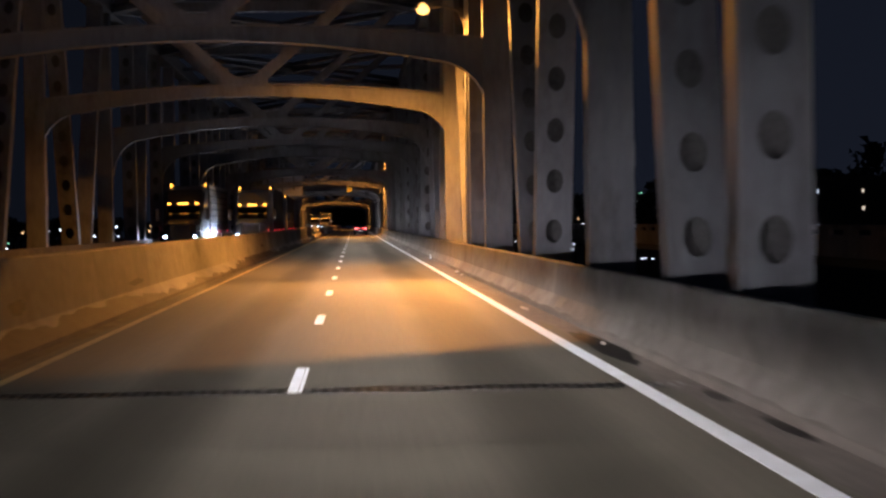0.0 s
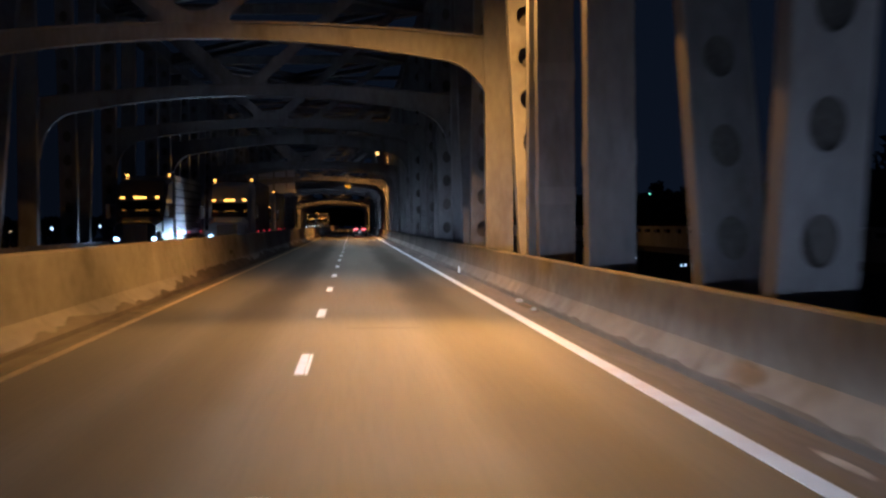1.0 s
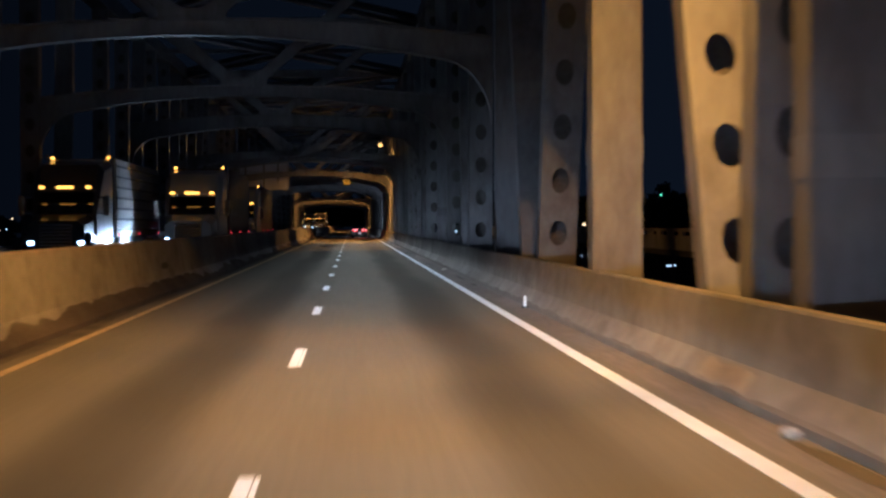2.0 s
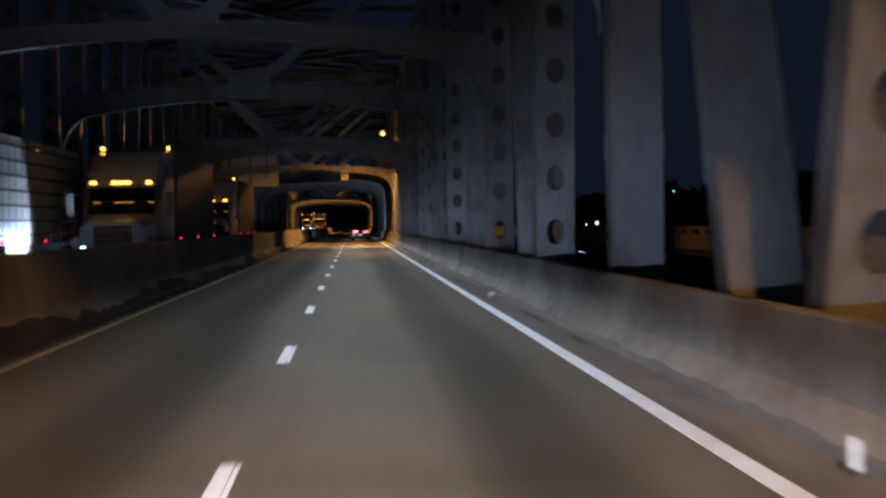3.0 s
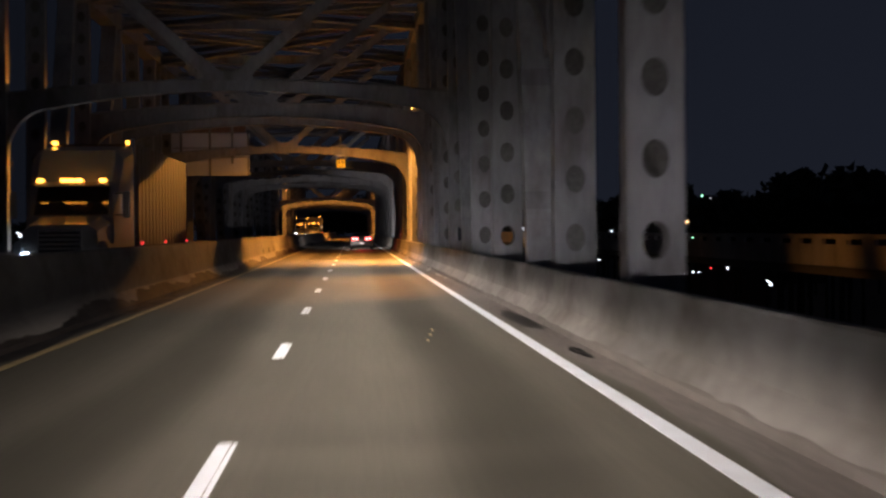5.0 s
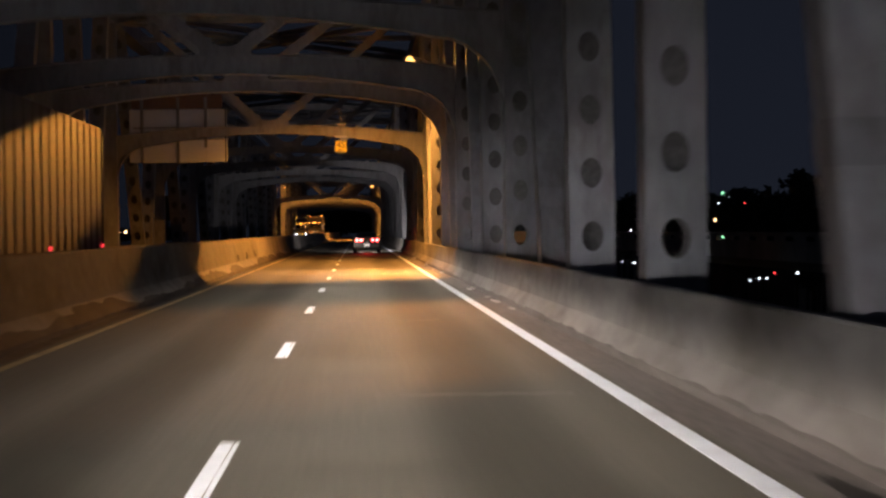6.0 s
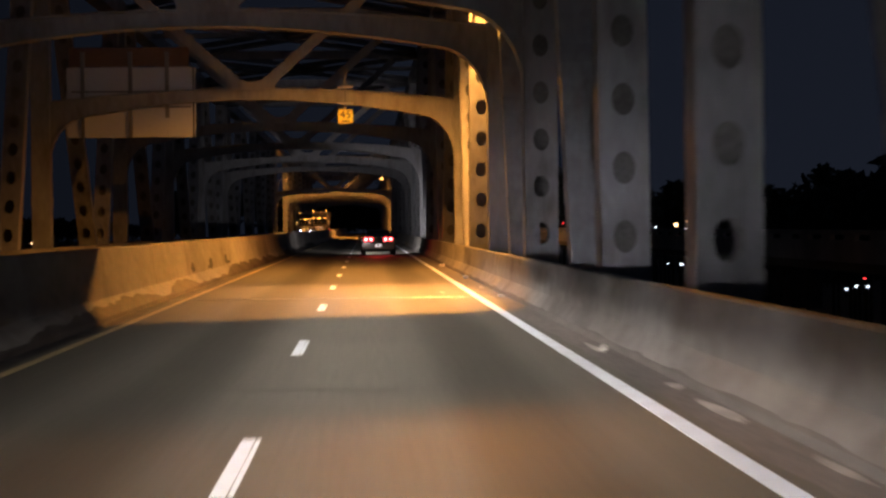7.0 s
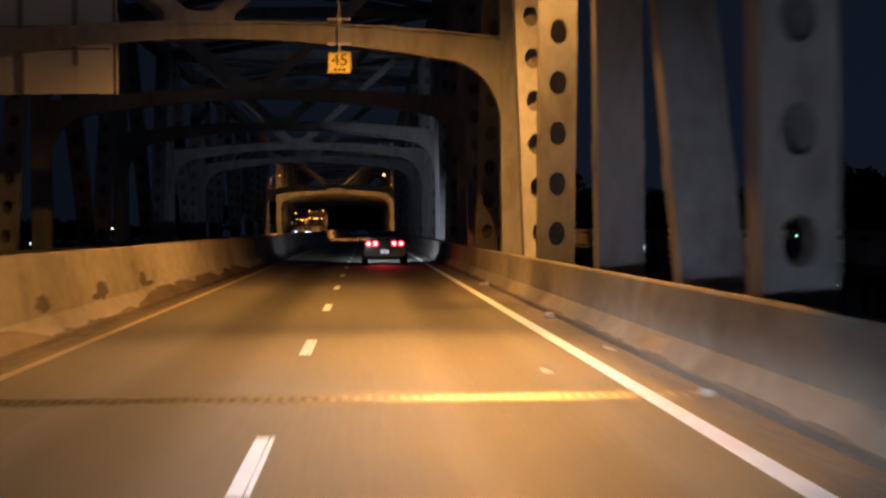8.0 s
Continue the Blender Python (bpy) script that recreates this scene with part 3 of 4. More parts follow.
# ---------------------------------------------------------------- signs
def guide_sign():
    """The back of a large guide sign for the oncoming lanes: panels on vertical posts."""
    gs = empty("guide_sign", (-8.86, 242.49, 5.1), "blank grey back of a large overhead guide sign on posts", "road sign")
    w, h = 5.0, 2.72
    cuts = [-w / 2, -1.86, -0.02, 1.40, w / 2 - 0.12]
    for a, c in zip(cuts, cuts[1:]):
        b = bmesh.new()
        box(b, a + 0.006, c - 0.006, 0.0, 0.05, 0.0, h, 0.008)
        part("panel", b, SIGN_BACK, gs)
    b = bmesh.new()
    box(b, w / 2 - 0.06, w / 2, -0.03, 0.08, -0.02, h + 0.02)
    part("edge_frame", b, SIGN_BACK, gs)
    b = bmesh.new()
    box(b, w / 2 - 0.12, w / 2 - 0.06, 0.0, 0.04, 0.0, h)
    part("edge_gap", b, BLACK, gs)
    for x, z0, z1 in ((-1.86, -0.02, h + 0.6), (-0.02, -0.02, h + 0.6), (1.40, 0.75, h + 0.6)):
        b = bmesh.new()
        box(b, x - 0.075, x + 0.075, -0.16, -0.02, z0, z1)
        part("post", b, SIGN_POST, gs)
    # added strip whose brown colour stands for shade on the sign's upper part
    b = bmesh.new()
    box(b, -w / 2 + 0.1, w / 2 - 0.25, 0.0, 0.05, h + 0.03, h + 0.78, 0.008)
    part("shaded_top", b, SIGN_SHADED, gs, "upper strip of the sign, its shade painted in brown")
    for z in (1.15, 1.75):
        b = bmesh.new()
        box(b, -w / 2 + 0.2, w / 2 - 0.2, -0.02, 0.0, z, z + 0.06)
        part("rail", b, SIGN_POST, gs)
    return gs


guide_sign()


def numerals(text, size, mat, parent, at, label):
    cu = bpy.data.curves.new("numerals", "FONT")
    cu.body, cu.size, cu.extrude, cu.align_x, cu.align_y = text, size, 0.003, "CENTER", "CENTER"
    tmp = bpy.data.objects.new("numerals_source", cu)
    scene.collection.objects.link(tmp)
    me = bpy.data.meshes.new_from_object(tmp.evaluated_get(bpy.context.evaluated_depsgraph_get()))
    bpy.data.objects.remove(tmp)
    me.materials.clear()
    me.materials.append(mat)
    ob = new("numerals", me)
    ob.parent = parent
    ob.matrix_basis = at
    return tagged(ob, label)


def speed_sign():
    ss = empty("speed_sign", (-0.54, 241.81, 5.53), "yellow advisory speed sign reading 45 under the portal strut", "road sign")
    b = bmesh.new()
    box(b, -0.305, 0.305, 0.0, 0.012, 0.0, 0.56, 0.004)
    part("plate", b, SIGN_YELLOW, ss)
    b = bmesh.new()
    for x0, x1, z0, z1 in ((-0.285, 0.285, 0.535, 0.545), (-0.285, 0.285, 0.015, 0.025), (-0.285, -0.275, 0.025, 0.535), (0.275, 0.285, 0.025, 0.535)):
        box(b, x0, x1, -0.003, 0.0, z0, z1)
    part("border", b, BLACK, ss)
    numerals("45", 0.43, BLACK, ss, pose(0, -0.002, 0.345, 90, 0, 0), "black numerals 45")
    b = bmesh.new()
    for k in range(3):
        box(b, -0.15 + k * 0.11, -0.07 + k * 0.11, -0.003, 0.0, 0.07, 0.13)
    part("small_lettering", b, BLACK, ss, "row of small black bars")
    for z in (0.74, 1.38):
        b = bmesh.new()
        box(b, -0.31, 0.31, 0.0, 0.05, z, z + 0.07)
        part("clamp_bar", b, SIGN_BACK, ss)
    b = bmesh.new()
    box(b, -0.035, 0.035, 0.02, 0.07, 0.1, 2.1)
    part("hanger", b, SIGN_POST, ss)
    return ss


speed_sign()


# ---------------------------------------------------------------- vehicles
def wheel(parent, x, y, r, width, at_side):
    b = bmesh.new()
    drum(b, (x, y, r), "x", r, width, 24)
    tyre = part("wheel", b, RUBBER, parent)
    b = bmesh.new()
    drum(b, (x + at_side * width * 0.5, y, r), "x", r * 0.55, 0.03, 16)
    part("rim", b, CHROME, tyre)
    return tyre


def rounded_box(name, mat, parent, x0, x1, y0, y1, z0, z1, bev=0.06, label=""):
    b = bmesh.new()
    box(b, x0, x1, y0, y1, z0, z1, bev)
    return part(name, b, mat, parent, label)


def loft(bm, sections):
    """Skins a list of rings of equal length."""
    rings = [[bm.verts.new(p) for p in s] for s in sections]
    for a, b in zip(rings, rings[1:]):
        ring_strip(bm, a, b)
    bm.faces.new(rings[0][::-1])
    bm.faces.new(rings[-1])


def semi_truck(x, y, cab, box_mat, label, ribbed=False, roof_lamps=False, box_h=4.05):
    """A tractor with a sleeper cab that faces the camera's way of coming, and its box trailer."""
    tr = empty("semi_truck", (x, y, 0), label, "truck", "oncoming trucks")
    # cab: bonnet, cabin, sleeper with air deflector
    b = bmesh.new()
    loft(b, [[(-0.95, -0.1, 0.75), (0.95, -0.1, 0.75), (0.95, -0.1, 1.55), (0.7, -0.1, 1.72), (-0.7, -0.1, 1.72), (-0.95, -0.1, 1.55)],
             [(-1.05, 1.9, 0.75), (1.05, 1.9, 0.75), (1.05, 1.9, 1.75), (0.8, 1.9, 1.95), (-0.8, 1.9, 1.95), (-1.05, 1.9, 1.75)]])
    part("bonnet", b, cab, tr)
    b = bmesh.new()
    loft(b, [[(-1.12, 1.9, 0.8), (1.12, 1.9, 0.8), (1.12, 1.9, 1.9), (0.9, 1.9, 1.95), (-0.9, 1.9, 1.95), (-1.12, 1.9, 1.9)],
             [(-1.18, 2.6, 0.8), (1.18, 2.6, 0.8), (1.18, 2.6, 2.7), (1.0, 2.6, 2.85), (-1.0, 2.6, 2.85), (-1.18, 2.6, 2.7)],
             [(-1.22, 3.4, 0.8), (1.22, 3.4, 0.8), (1.22, 3.4, 3.5), (1.0, 3.4, 3.75), (-1.0, 3.4, 3.75), (-1.22, 3.4, 3.5)],
             [(-1.24, 5.6, 0.8), (1.24, 5.6, 0.8), (1.24, 5.6, 3.75), (1.05, 5.6, 3.95), (-1.05, 5.6, 3.95), (-1.24, 5.6, 3.75)]])
    part("cabin", b, cab, tr)
    b = bmesh.new()
    loft(b, [[(-0.98, 1.92, 1.98), (0.98, 1.92, 1.98), (0.98, 1.90, 2.02), (-0.98, 1.90, 2.02)],
             [(-0.95, 2.56, 2.72), (0.95, 2.56, 2.72), (0.95, 2.53, 2.76), (-0.95, 2.53, 2.76)]])
    part("windscreen", b, CAR_GLASS, tr)
    rounded_box("visor", cab, tr, -1.02, 1.02, 2.1, 2.6, 2.74, 2.86, 0.03)
    rounded_box("grille", CHROME, tr, -0.55, 0.55, -0.14, -0.08, 0.85, 1.62, 0.02)
    for k in range(6):
        b = bmesh.new()
        box(b, -0.5, 0.5, -0.16, -0.14, 0.92 + k * 0.115, 0.96 + k * 0.115)
        part("grille_slat", b, BLACK, tr)
    rounded_box("bumper", CHROME, tr, -1.2, 1.2, -0.35, -0.1, 0.38, 0.74, 0.04)
    for s in (-1, 1):
        rounded_box("headlight", WHITE_HEAD, tr, s * 0.86 - 0.10, s * 0.86 + 0.10, -0.14, -0.08, 0.90, 1.02, 0.03, "lit white headlight")
        rounded_box("fender", cab, tr, s * 1.06 - 0.14, s * 1.06 + 0.14, 0.0, 1.3, 0.95, 1.3, 0.06)
        rounded_box("mirror", CHROME, tr, s * 1.48 - 0.10, s * 1.48 + 0.10, 1.7, 1.8, 1.9, 2.6, 0.03)
        for zz in (1.98, 2.55):
            b = bmesh.new()
            bar(b, (s * 1.15, 1.95, zz), (s * 1.45, 1.76, zz), 0.03, 0.03, up=(0, 0, 1))
            part("mirror_bracket", b, CHROME, tr)
        b = bmesh.new()
        drum(b, (s * 1.18, 5.85, 2.6), "z", 0.08, 3.2, 12)
        part("exhaust_pipe", b, CHROME, tr)
    for xs in (-0.82, -0.2, 0.0, 0.2, 0.82):
        rounded_box("marker_light", AMBER, tr, xs - 0.095, xs + 0.095, 2.04, 2.12, 2.86, 2.95, 0.02, "amber roof marker light")
    for xs in (-0.45, 0.0, 0.45):
        rounded_box("marker_light", AMBER, tr, xs - 0.09, xs + 0.09, -0.37, -0.34, 0.60, 0.64, 0.005, "amber bumper light")
    for k in range(4):
        rounded_box("fascia_mark", MARK, tr, -0.42 + k * 0.22, -0.26 + k * 0.22, 3.12, 3.2, 3.28, 3.42, 0.01, "faded red marking bar")
    # trailer
    b = bmesh.new()
    box(b, -1.28, 1.28, 6.2, 22.2, 1.12, box_h, 0.03)
    body = part("trailer_box", b, box_mat, tr)
    if ribbed:
        for k in range(7):
            z = 1.35 + k * 0.40
            for s in (-1, 1):
                b = bmesh.new()
                box(b, min(s * 1.28, s * 1.33), max(s * 1.28, s * 1.33), 6.3, 22.1, z, z + 0.07)
                part("side_rail", b, CAB_DARK, body)
    b = bmesh.new()
    box(b, -0.0125, 0.0125, 0, 0.06, 1.14, box_h - 0.04)
    first = part("side_post", b, box_mat, body)
    first.matrix_basis = pose(-1.2925, 6.25, 0)
    for k in range(17):
        for s in (-1, 1):
            if (k, s) != (0, -1):
                share("side_post", first.data, body, pose(s * 1.2925, 6.25 + k * 0.99, 0))
    rounded_box("chassis", BLACK, tr, -0.5, 0.5, 1.0, 22.0, 0.75, 1.1, 0.02)
    for s in (-1, 1):
        rounded_box("corner_light", AMBER, tr, s * 1.05 - 0.07, s * 1.05 + 0.07, 6.15, 6.2, box_h - 0.02, box_h + 0.08, 0.01, "amber corner light")
        for yy in (0.65, 4.4, 5.5, 18.8, 20.0):
            wheel(tr, s * 1.05, yy, 0.5, 0.34, s)
        rounded_box("side_skirt", BLACK, tr, s * 1.2 - 0.02, s * 1.2 + 0.02, 8.0, 17.5, 0.55, 1.1, 0.005)
        for yy in (7.0, 14.0, 21.9):
            rounded_box("side_light", RED_DIM, tr, s * 1.31 - 0.02, s * 1.31 + 0.02, yy, yy + 0.12, 1.16, 1.24, 0.005, "small red side light")
    return tr


semi_truck(-10.15, 114.0, CAB_DARK, TRAILER_WHITE, "dark tractor with a pale ribbed trailer lit by headlights", ribbed=True)
semi_truck(-6.75, 127.0, CAB_WHITE, TRAILER_TAN, "white sleeper-cab tractor pulling a tan box trailer")
semi_truck(-7.2, 168.0, CAB_WHITE, TRAILER_TAN, "white tractor with amber marker lights and a tan trailer")
semi_truck(-10.2, 500.0, CAB_DARK, TRAILER_WHITE, "distant tractor with amber marker lights facing the camera")
semi_truck(-6.9, 462.0, CAB_DARK, TRAILER_TAN, "distant dark tractor with amber marker lights by the median")


def wheel_arch_body(parent, mat, sections):
    b = bmesh.new()
    loft(b, sections)
    return part("body", b, mat, parent)


def car(x, y, turn, label, lit_tail, group):
    """A two-door coupe seen from behind; turn 180 shows its front."""
    c = empty("car", (x, y, 0), label, "car", group)
    c.matrix_basis = pose(x, y, 0, 0, 0, turn)
    w = 0.90

    def section(yy, half, z0, z1, crown):
        return [(-half * 0.94, yy, z0), (half * 0.94, yy, z0), (half, yy, z0 + 0.25), (half * 0.99, yy, z1 - 0.12), (half * 0.86, yy, z1), (0, yy, z1 + crown), (-half * 0.86, yy, z1), (-half * 0.99, yy, z1 - 0.12), (-half, yy, z0 + 0.25)]

    wheel_arch_body(c, CAR_PAINT, [section(0.0, 0.84, 0.36, 0.97, 0.02), section(0.12, 0.88, 0.25, 1.0, 0.02), section(0.9, 0.91, 0.22, 1.0, 0.02), section(3.2, 0.91, 0.22, 0.93, 0.02), section(4.3, 0.87, 0.25, 0.78, 0.03), section(4.6, 0.74, 0.35, 0.66, 0.02)])
    b = bmesh.new()
    loft(b, [[(-0.76, 0.55, 0.98), (0.76, 0.55, 0.98), (0.74, 0.57, 1.0), (-0.74, 0.57, 1.0)],
             [(-0.66, 1.25, 0.98), (0.66, 1.25, 0.98), (0.58, 1.3, 1.29), (-0.58, 1.3, 1.29)],
             [(-0.66, 2.3, 0.95), (0.66, 2.3, 0.95), (0.57, 2.2, 1.32), (-0.57, 2.2, 1.32)],
             [(-0.76, 3.25, 0.92), (0.76, 3.25, 0.92), (0.74, 3.2, 0.95), (-0.74, 3.2, 0.95)]])
    part("greenhouse", b, CAR_GLASS, c)
    b = bmesh.new()
    loft(b, [[(-0.60, 1.22, 1.28), (0.60, 1.22, 1.28), (0.56, 1.25, 1.34), (-0.56, 1.25, 1.34)], [(-0.60, 2.25, 1.31), (0.60, 2.25, 1.31), (0.56, 2.22, 1.37), (-0.56, 2.22, 1.37)]])
    part("roof", b, CAR_PAINT, c)
    rounded_box("spoiler", CAR_PAINT, c, -0.78, 0.78, 0.02, 0.22, 1.06, 1.10, 0.02)
    for s in (-1, 1):
        rounded_box("spoiler_foot", CAR_PAINT, c, s * 0.6 - 0.03, s * 0.6 + 0.03, 0.06, 0.18, 0.97, 1.07, 0.01)
        for xx in (0.38, 0.66):
            b = bmesh.new()
            drum(b, (s * xx, -0.02, 0.86), "y", 0.125, 0.08, 20)
            tail = part("tail_light", b, RED_TAIL if lit_tail else RED_DIM, c, "round glowing red tail light")
            b = bmesh.new()
            drum(b, (s * xx, -0.03, 0.86), "y", 0.14, 0.05, 20)
            part("bezel", b, BLACK, tail)
            if lit_tail:
                b = bmesh.new()
                drum(b, (s * xx, -0.055, 0.86), "y", 0.068, 0.02, 16)
                part("bulb", b, RED_HOT, tail, "white-hot heart of the tail light")
        # no lamp: the light the reflector would throw back is put in as a glow
        rounded_box("reflector", RED_DIM, c, s * 0.64 - 0.11, s * 0.64 + 0.11, -0.03, 0.02, 0.42, 0.49, 0.01, "bumper reflector made to glow a dim red")
        rounded_box("headlight", WHITE_HEAD if not lit_tail else CHROME, c, s * 0.58 - 0.14, s * 0.58 + 0.14, 4.52, 4.60, 0.56, 0.68, 0.02)
        b = bmesh.new()
        drum(b, (s * 0.5, -0.01, 0.30), "y", 0.045, 0.16, 12)
        part("exhaust_pipe", b, BLACK, c)
        for yy in (0.85, 3.6):
            wheel(c, s * 0.80, yy, 0.325, 0.24, s)
        rounded_box("mirror", CAR_PAINT, c, s * 1.0 - 0.08, s * 1.0 + 0.08, 2.75, 2.87, 0.92, 1.04, 0.03)
    rounded_box("bumper", CAR_PAINT, c, -0.86, 0.86, -0.06, 0.10, 0.34, 0.62, 0.05)
    rounded_box("valance", BLACK, c, -0.70, 0.70, -0.03, 0.05, 0.22, 0.35, 0.03)
    plate = rounded_box("number_plate", PLATE_GLOW if lit_tail else PLATE, c, -0.16, 0.16, -0.075, -0.06, 0.46, 0.60, 0.005, "white number plate, made to glow on the lit car")
    b = bmesh.new()
    for k in range(5):
        box(b, -0.12 + k * 0.05, -0.09 + k * 0.05, -0.08, -0.075, 0.50, 0.565)
    part("plate_bars", b, BLACK, plate)
    return c


car(0.86, 270.0, 0, "silver-grey coupe with four lit round tail lights", True, "cars")
car(-10.3, 204.0, 180, "dark oncoming car with lit headlights beside the truck", False, "cars")
beam_lamp("tail_glow", (0.86, 269.8, 0.85), (0.86, 258.0, 0.0), 160, (1.0, 0.03, 0.03), 0.25, 70, 0.8)
for s in (-0.58, 0.58):
    beam_lamp("headlight_beam", (0.86 + s, 274.75, 0.62), (1.3 + s, 300.0, 0.1), 2200, (1.0, 0.95, 0.9), 0.05, 56, 1.0)
# the headlights of the second truck fall on the side of the trailer before it
beam_lamp("headlight_beam", (-7.55, 126.7, 0.98), (-8.85, 121.0, 2.0), 1300, (0.82, 0.92, 1.0), 0.10, 90, 0.8)
beam_lamp("headlight_beam", (-10.3, 199.2, 0.62), (-10.6, 170.0, 0.2), 300, (0.85, 0.93, 1.0), 0.08, 60, 0.9)


for hx, hy in ((-10.15, 113.7), (-7.2, 167.7)):
    beam_lamp("headlight_beam", (hx - 0.8, hy, 0.95), (hx - 2.6, hy - 25.0, 0.6), 260, (0.80, 0.90, 1.0), 0.10, 60, 0.9)


# ---------------------------------------------------------------- shoulder details
def patch(name, x, y, sx, sy, mat, label, category, seed):
    rng = random.Random(seed)
    b = bmesh.new()
    n = 60
    waves = [(f, rng.uniform(0.05, 0.22) / f ** 0.6, rng.uniform(0, 6.3)) for f in (2, 3, 5, 8, 13)]
    ring = []
    for k in range(n):
        a = 2 * math.pi * k / n
        r = 1 + sum(w * math.sin(f * a + p) for f, w, p in waves) + rng.uniform(-0.05, 0.05)
        ring.append((sx * r * math.cos(a), sy * r * math.sin(a)))
    prism(b, ring, "z", 0.0008, 0.0032)
    ob = tagged(part(name, b, mat), label, category, "dirt patches")
    ob.matrix_basis = pose(x, y, 0)
    return ob


patch("dirt_patch", 2.99, 25.3, 0.17, 3.0, DIRT, "black dirt patch on the shoulder against the barrier", "dirt", 1)
patch("dirt_patch", 3.10, 18.3, 0.07, 0.6, DIRT, "black dirt patch on the shoulder against the barrier", "dirt", 8)
patch("dirt_patch", 3.12, 15.6, 0.06, 0.9, DIRT, "black dirt patch on the shoulder against the barrier", "dirt", 9)
patch("dirt_patch", 3.08, 59.0, 0.08, 2.0, DIRT, "black dirt patch on the shoulder against the barrier", "dirt", 10)
patch("dirt_patch", 2.92, 122.4, 0.10, 0.8, DIRT, "black dirt patch on the shoulder against the barrier", "dirt", 2)
patch("dirt_patch", 3.00, 150.8, 0.17, 3.3, DIRT, "black dirt patch on the shoulder against the barrier", "dirt", 3)
patch("dirt_patch", 2.98, 119.8, 0.09, 0.6, DIRT, "black dirt patch on the shoulder against the barrier", "dirt", 4)
patch("dirt_patch", 3.06, 102.6, 0.05, 1.8, DIRT, "black dirt patch on the shoulder against the barrier", "dirt", 6)
patch("dirt_patch", 3.05, 96.0, 0.05, 1.0, DIRT, "black dirt patch on the shoulder against the barrier", "dirt", 7)
patch("dirt_patch", 3.0, 142.0, 0.09, 1.0, DIRT, "black dirt patch on the shoulder against the barrier", "dirt", 5)

for k, (xx, yy, sx, sy) in enumerate(((3.12, 178.9, 0.05, 0.6), (3.08, 182.7, 0.08, 0.9), (3.10, 185.2, 0.06, 0.35), (3.02, 190.9, 0.05, 1.0), (3.06, 215.0, 0.05, 0.5), (1.95, 211.5, 0.05, 0.4), (2.97, 36.0, 0.05, 0.7), (2.97, 111.3, 0.05, 0.25))):
    patch("silt_patch", xx, yy, sx, sy, CHALK, "pale dried silt patch on the shoulder", "dirt", 60 + k)
for k, (yy, sy) in enumerate(((144.8, 0.25), (146.3, 0.3), (147.6, 0.35))):
    patch("paint_spill", 1.25 + 0.06 * (yy - 144.7), yy, 0.02, sy, YELLOW_PAINT, "thin spill of pale yellow paint on the asphalt", "paint spill", 80 + k)

rng = random.Random(7)
b = bmesh.new()
for k in range(260):
    yy = rng.uniform(-10, 330)
    xx = rng.triangular(2.72, 3.17, 3.12)
    r = rng.uniform(0.004, 0.010)
    bmesh.ops.create_icosphere(b, subdivisions=1, radius=r, matrix=pose(xx, yy, r * 0.5, rng.uniform(0, 90), rng.uniform(0, 90), 0))
tagged(part("shoulder_grit", b, GRAVEL), "loose pale grit along the foot of the barrier", "grit", kind="stuff")

# dirt that gathers along the foot of both barriers
def gutter(x_wall, side, w, seed, label, mat):
    lift = 0.0012 if w > 0.2 else 0.0024
    rg = random.Random(seed)
    b = bmesh.new()
    prev = None
    yy, drift = Y_START, 0.0
    while yy < 420:
        drift = 0.8 * drift + rg.uniform(-0.4, 0.4) * min(w, 0.12)
        ww = max(0.05, w + drift)
        pair = [b.verts.new((x_wall, yy, lift)), b.verts.new((x_wall - side * ww, yy, lift))]
        if prev:
            b.faces.new((prev[0], prev[1], pair[1], pair[0]))
        prev = pair
        yy += rg.uniform(0.5, 1.1)
    return tagged(part("gutter_dirt", b, mat), label, "dirt", kind="stuff")


# the silt's colour is lightened to make up for weak grazing light here
gutter(3.205, 1, 0.40, 33, "dusty silt over the asphalt shoulder, lightened where headlights only graze it", SILT)
gutter(-4.105, -1, 0.24, 32, "dark damp dirt along the foot of the median barrier", GUTTER)

# grime that splashes up the foot of the barriers: a thin crust that follows the face, with a ragged upper edge
def foot_grime(face_x, away, profile, low, high, seed, mat, label):
    rg = random.Random(seed)
    b = bmesh.new()

    def face(z):
        for (xa, za), (xb, zb) in zip(profile, profile[1:]):
            if za <= z <= zb and zb > za:
                return face_x + away * (xa + (xb - xa) * (z - za) / (zb - za)) - away * 0.004
        return face_x - away * 0.004

    prev, yy, top = None, Y_START, (low + high) / 2
    while yy < 330:
        top = min(high, max(low, top + rg.uniform(-0.06, 0.06)))
        levels = [0.003, 0.04, 0.078] + [0.078 + (max(top, 0.09) - 0.078) * k / 2 for k in (1, 2)]
        row = [b.verts.new((face(z), yy, z)) for z in levels]
        if prev:
            for k in range(len(row) - 1):
                b.faces.new((prev[k], prev[k + 1], row[k + 1], row[k]))
        prev = row
        yy += rg.uniform(0.25, 0.7)
    return tagged(part("barrier_grime", b, mat), label, "dirt", kind="stuff")


foot_grime(-4.10, -1, MEDIAN_PROFILE, 0.10, 0.31, 41, GRIME, "dark brown splash grime along the foot of the median barrier")
# on the parapet the crust's colour also tones down a lit stripe on the toe
foot_grime(3.20, 1, RIGHT_PROFILE, 0.082, 0.115, 42, SILT, "brown silt crust along the parapet foot, also toning down a lit stripe")


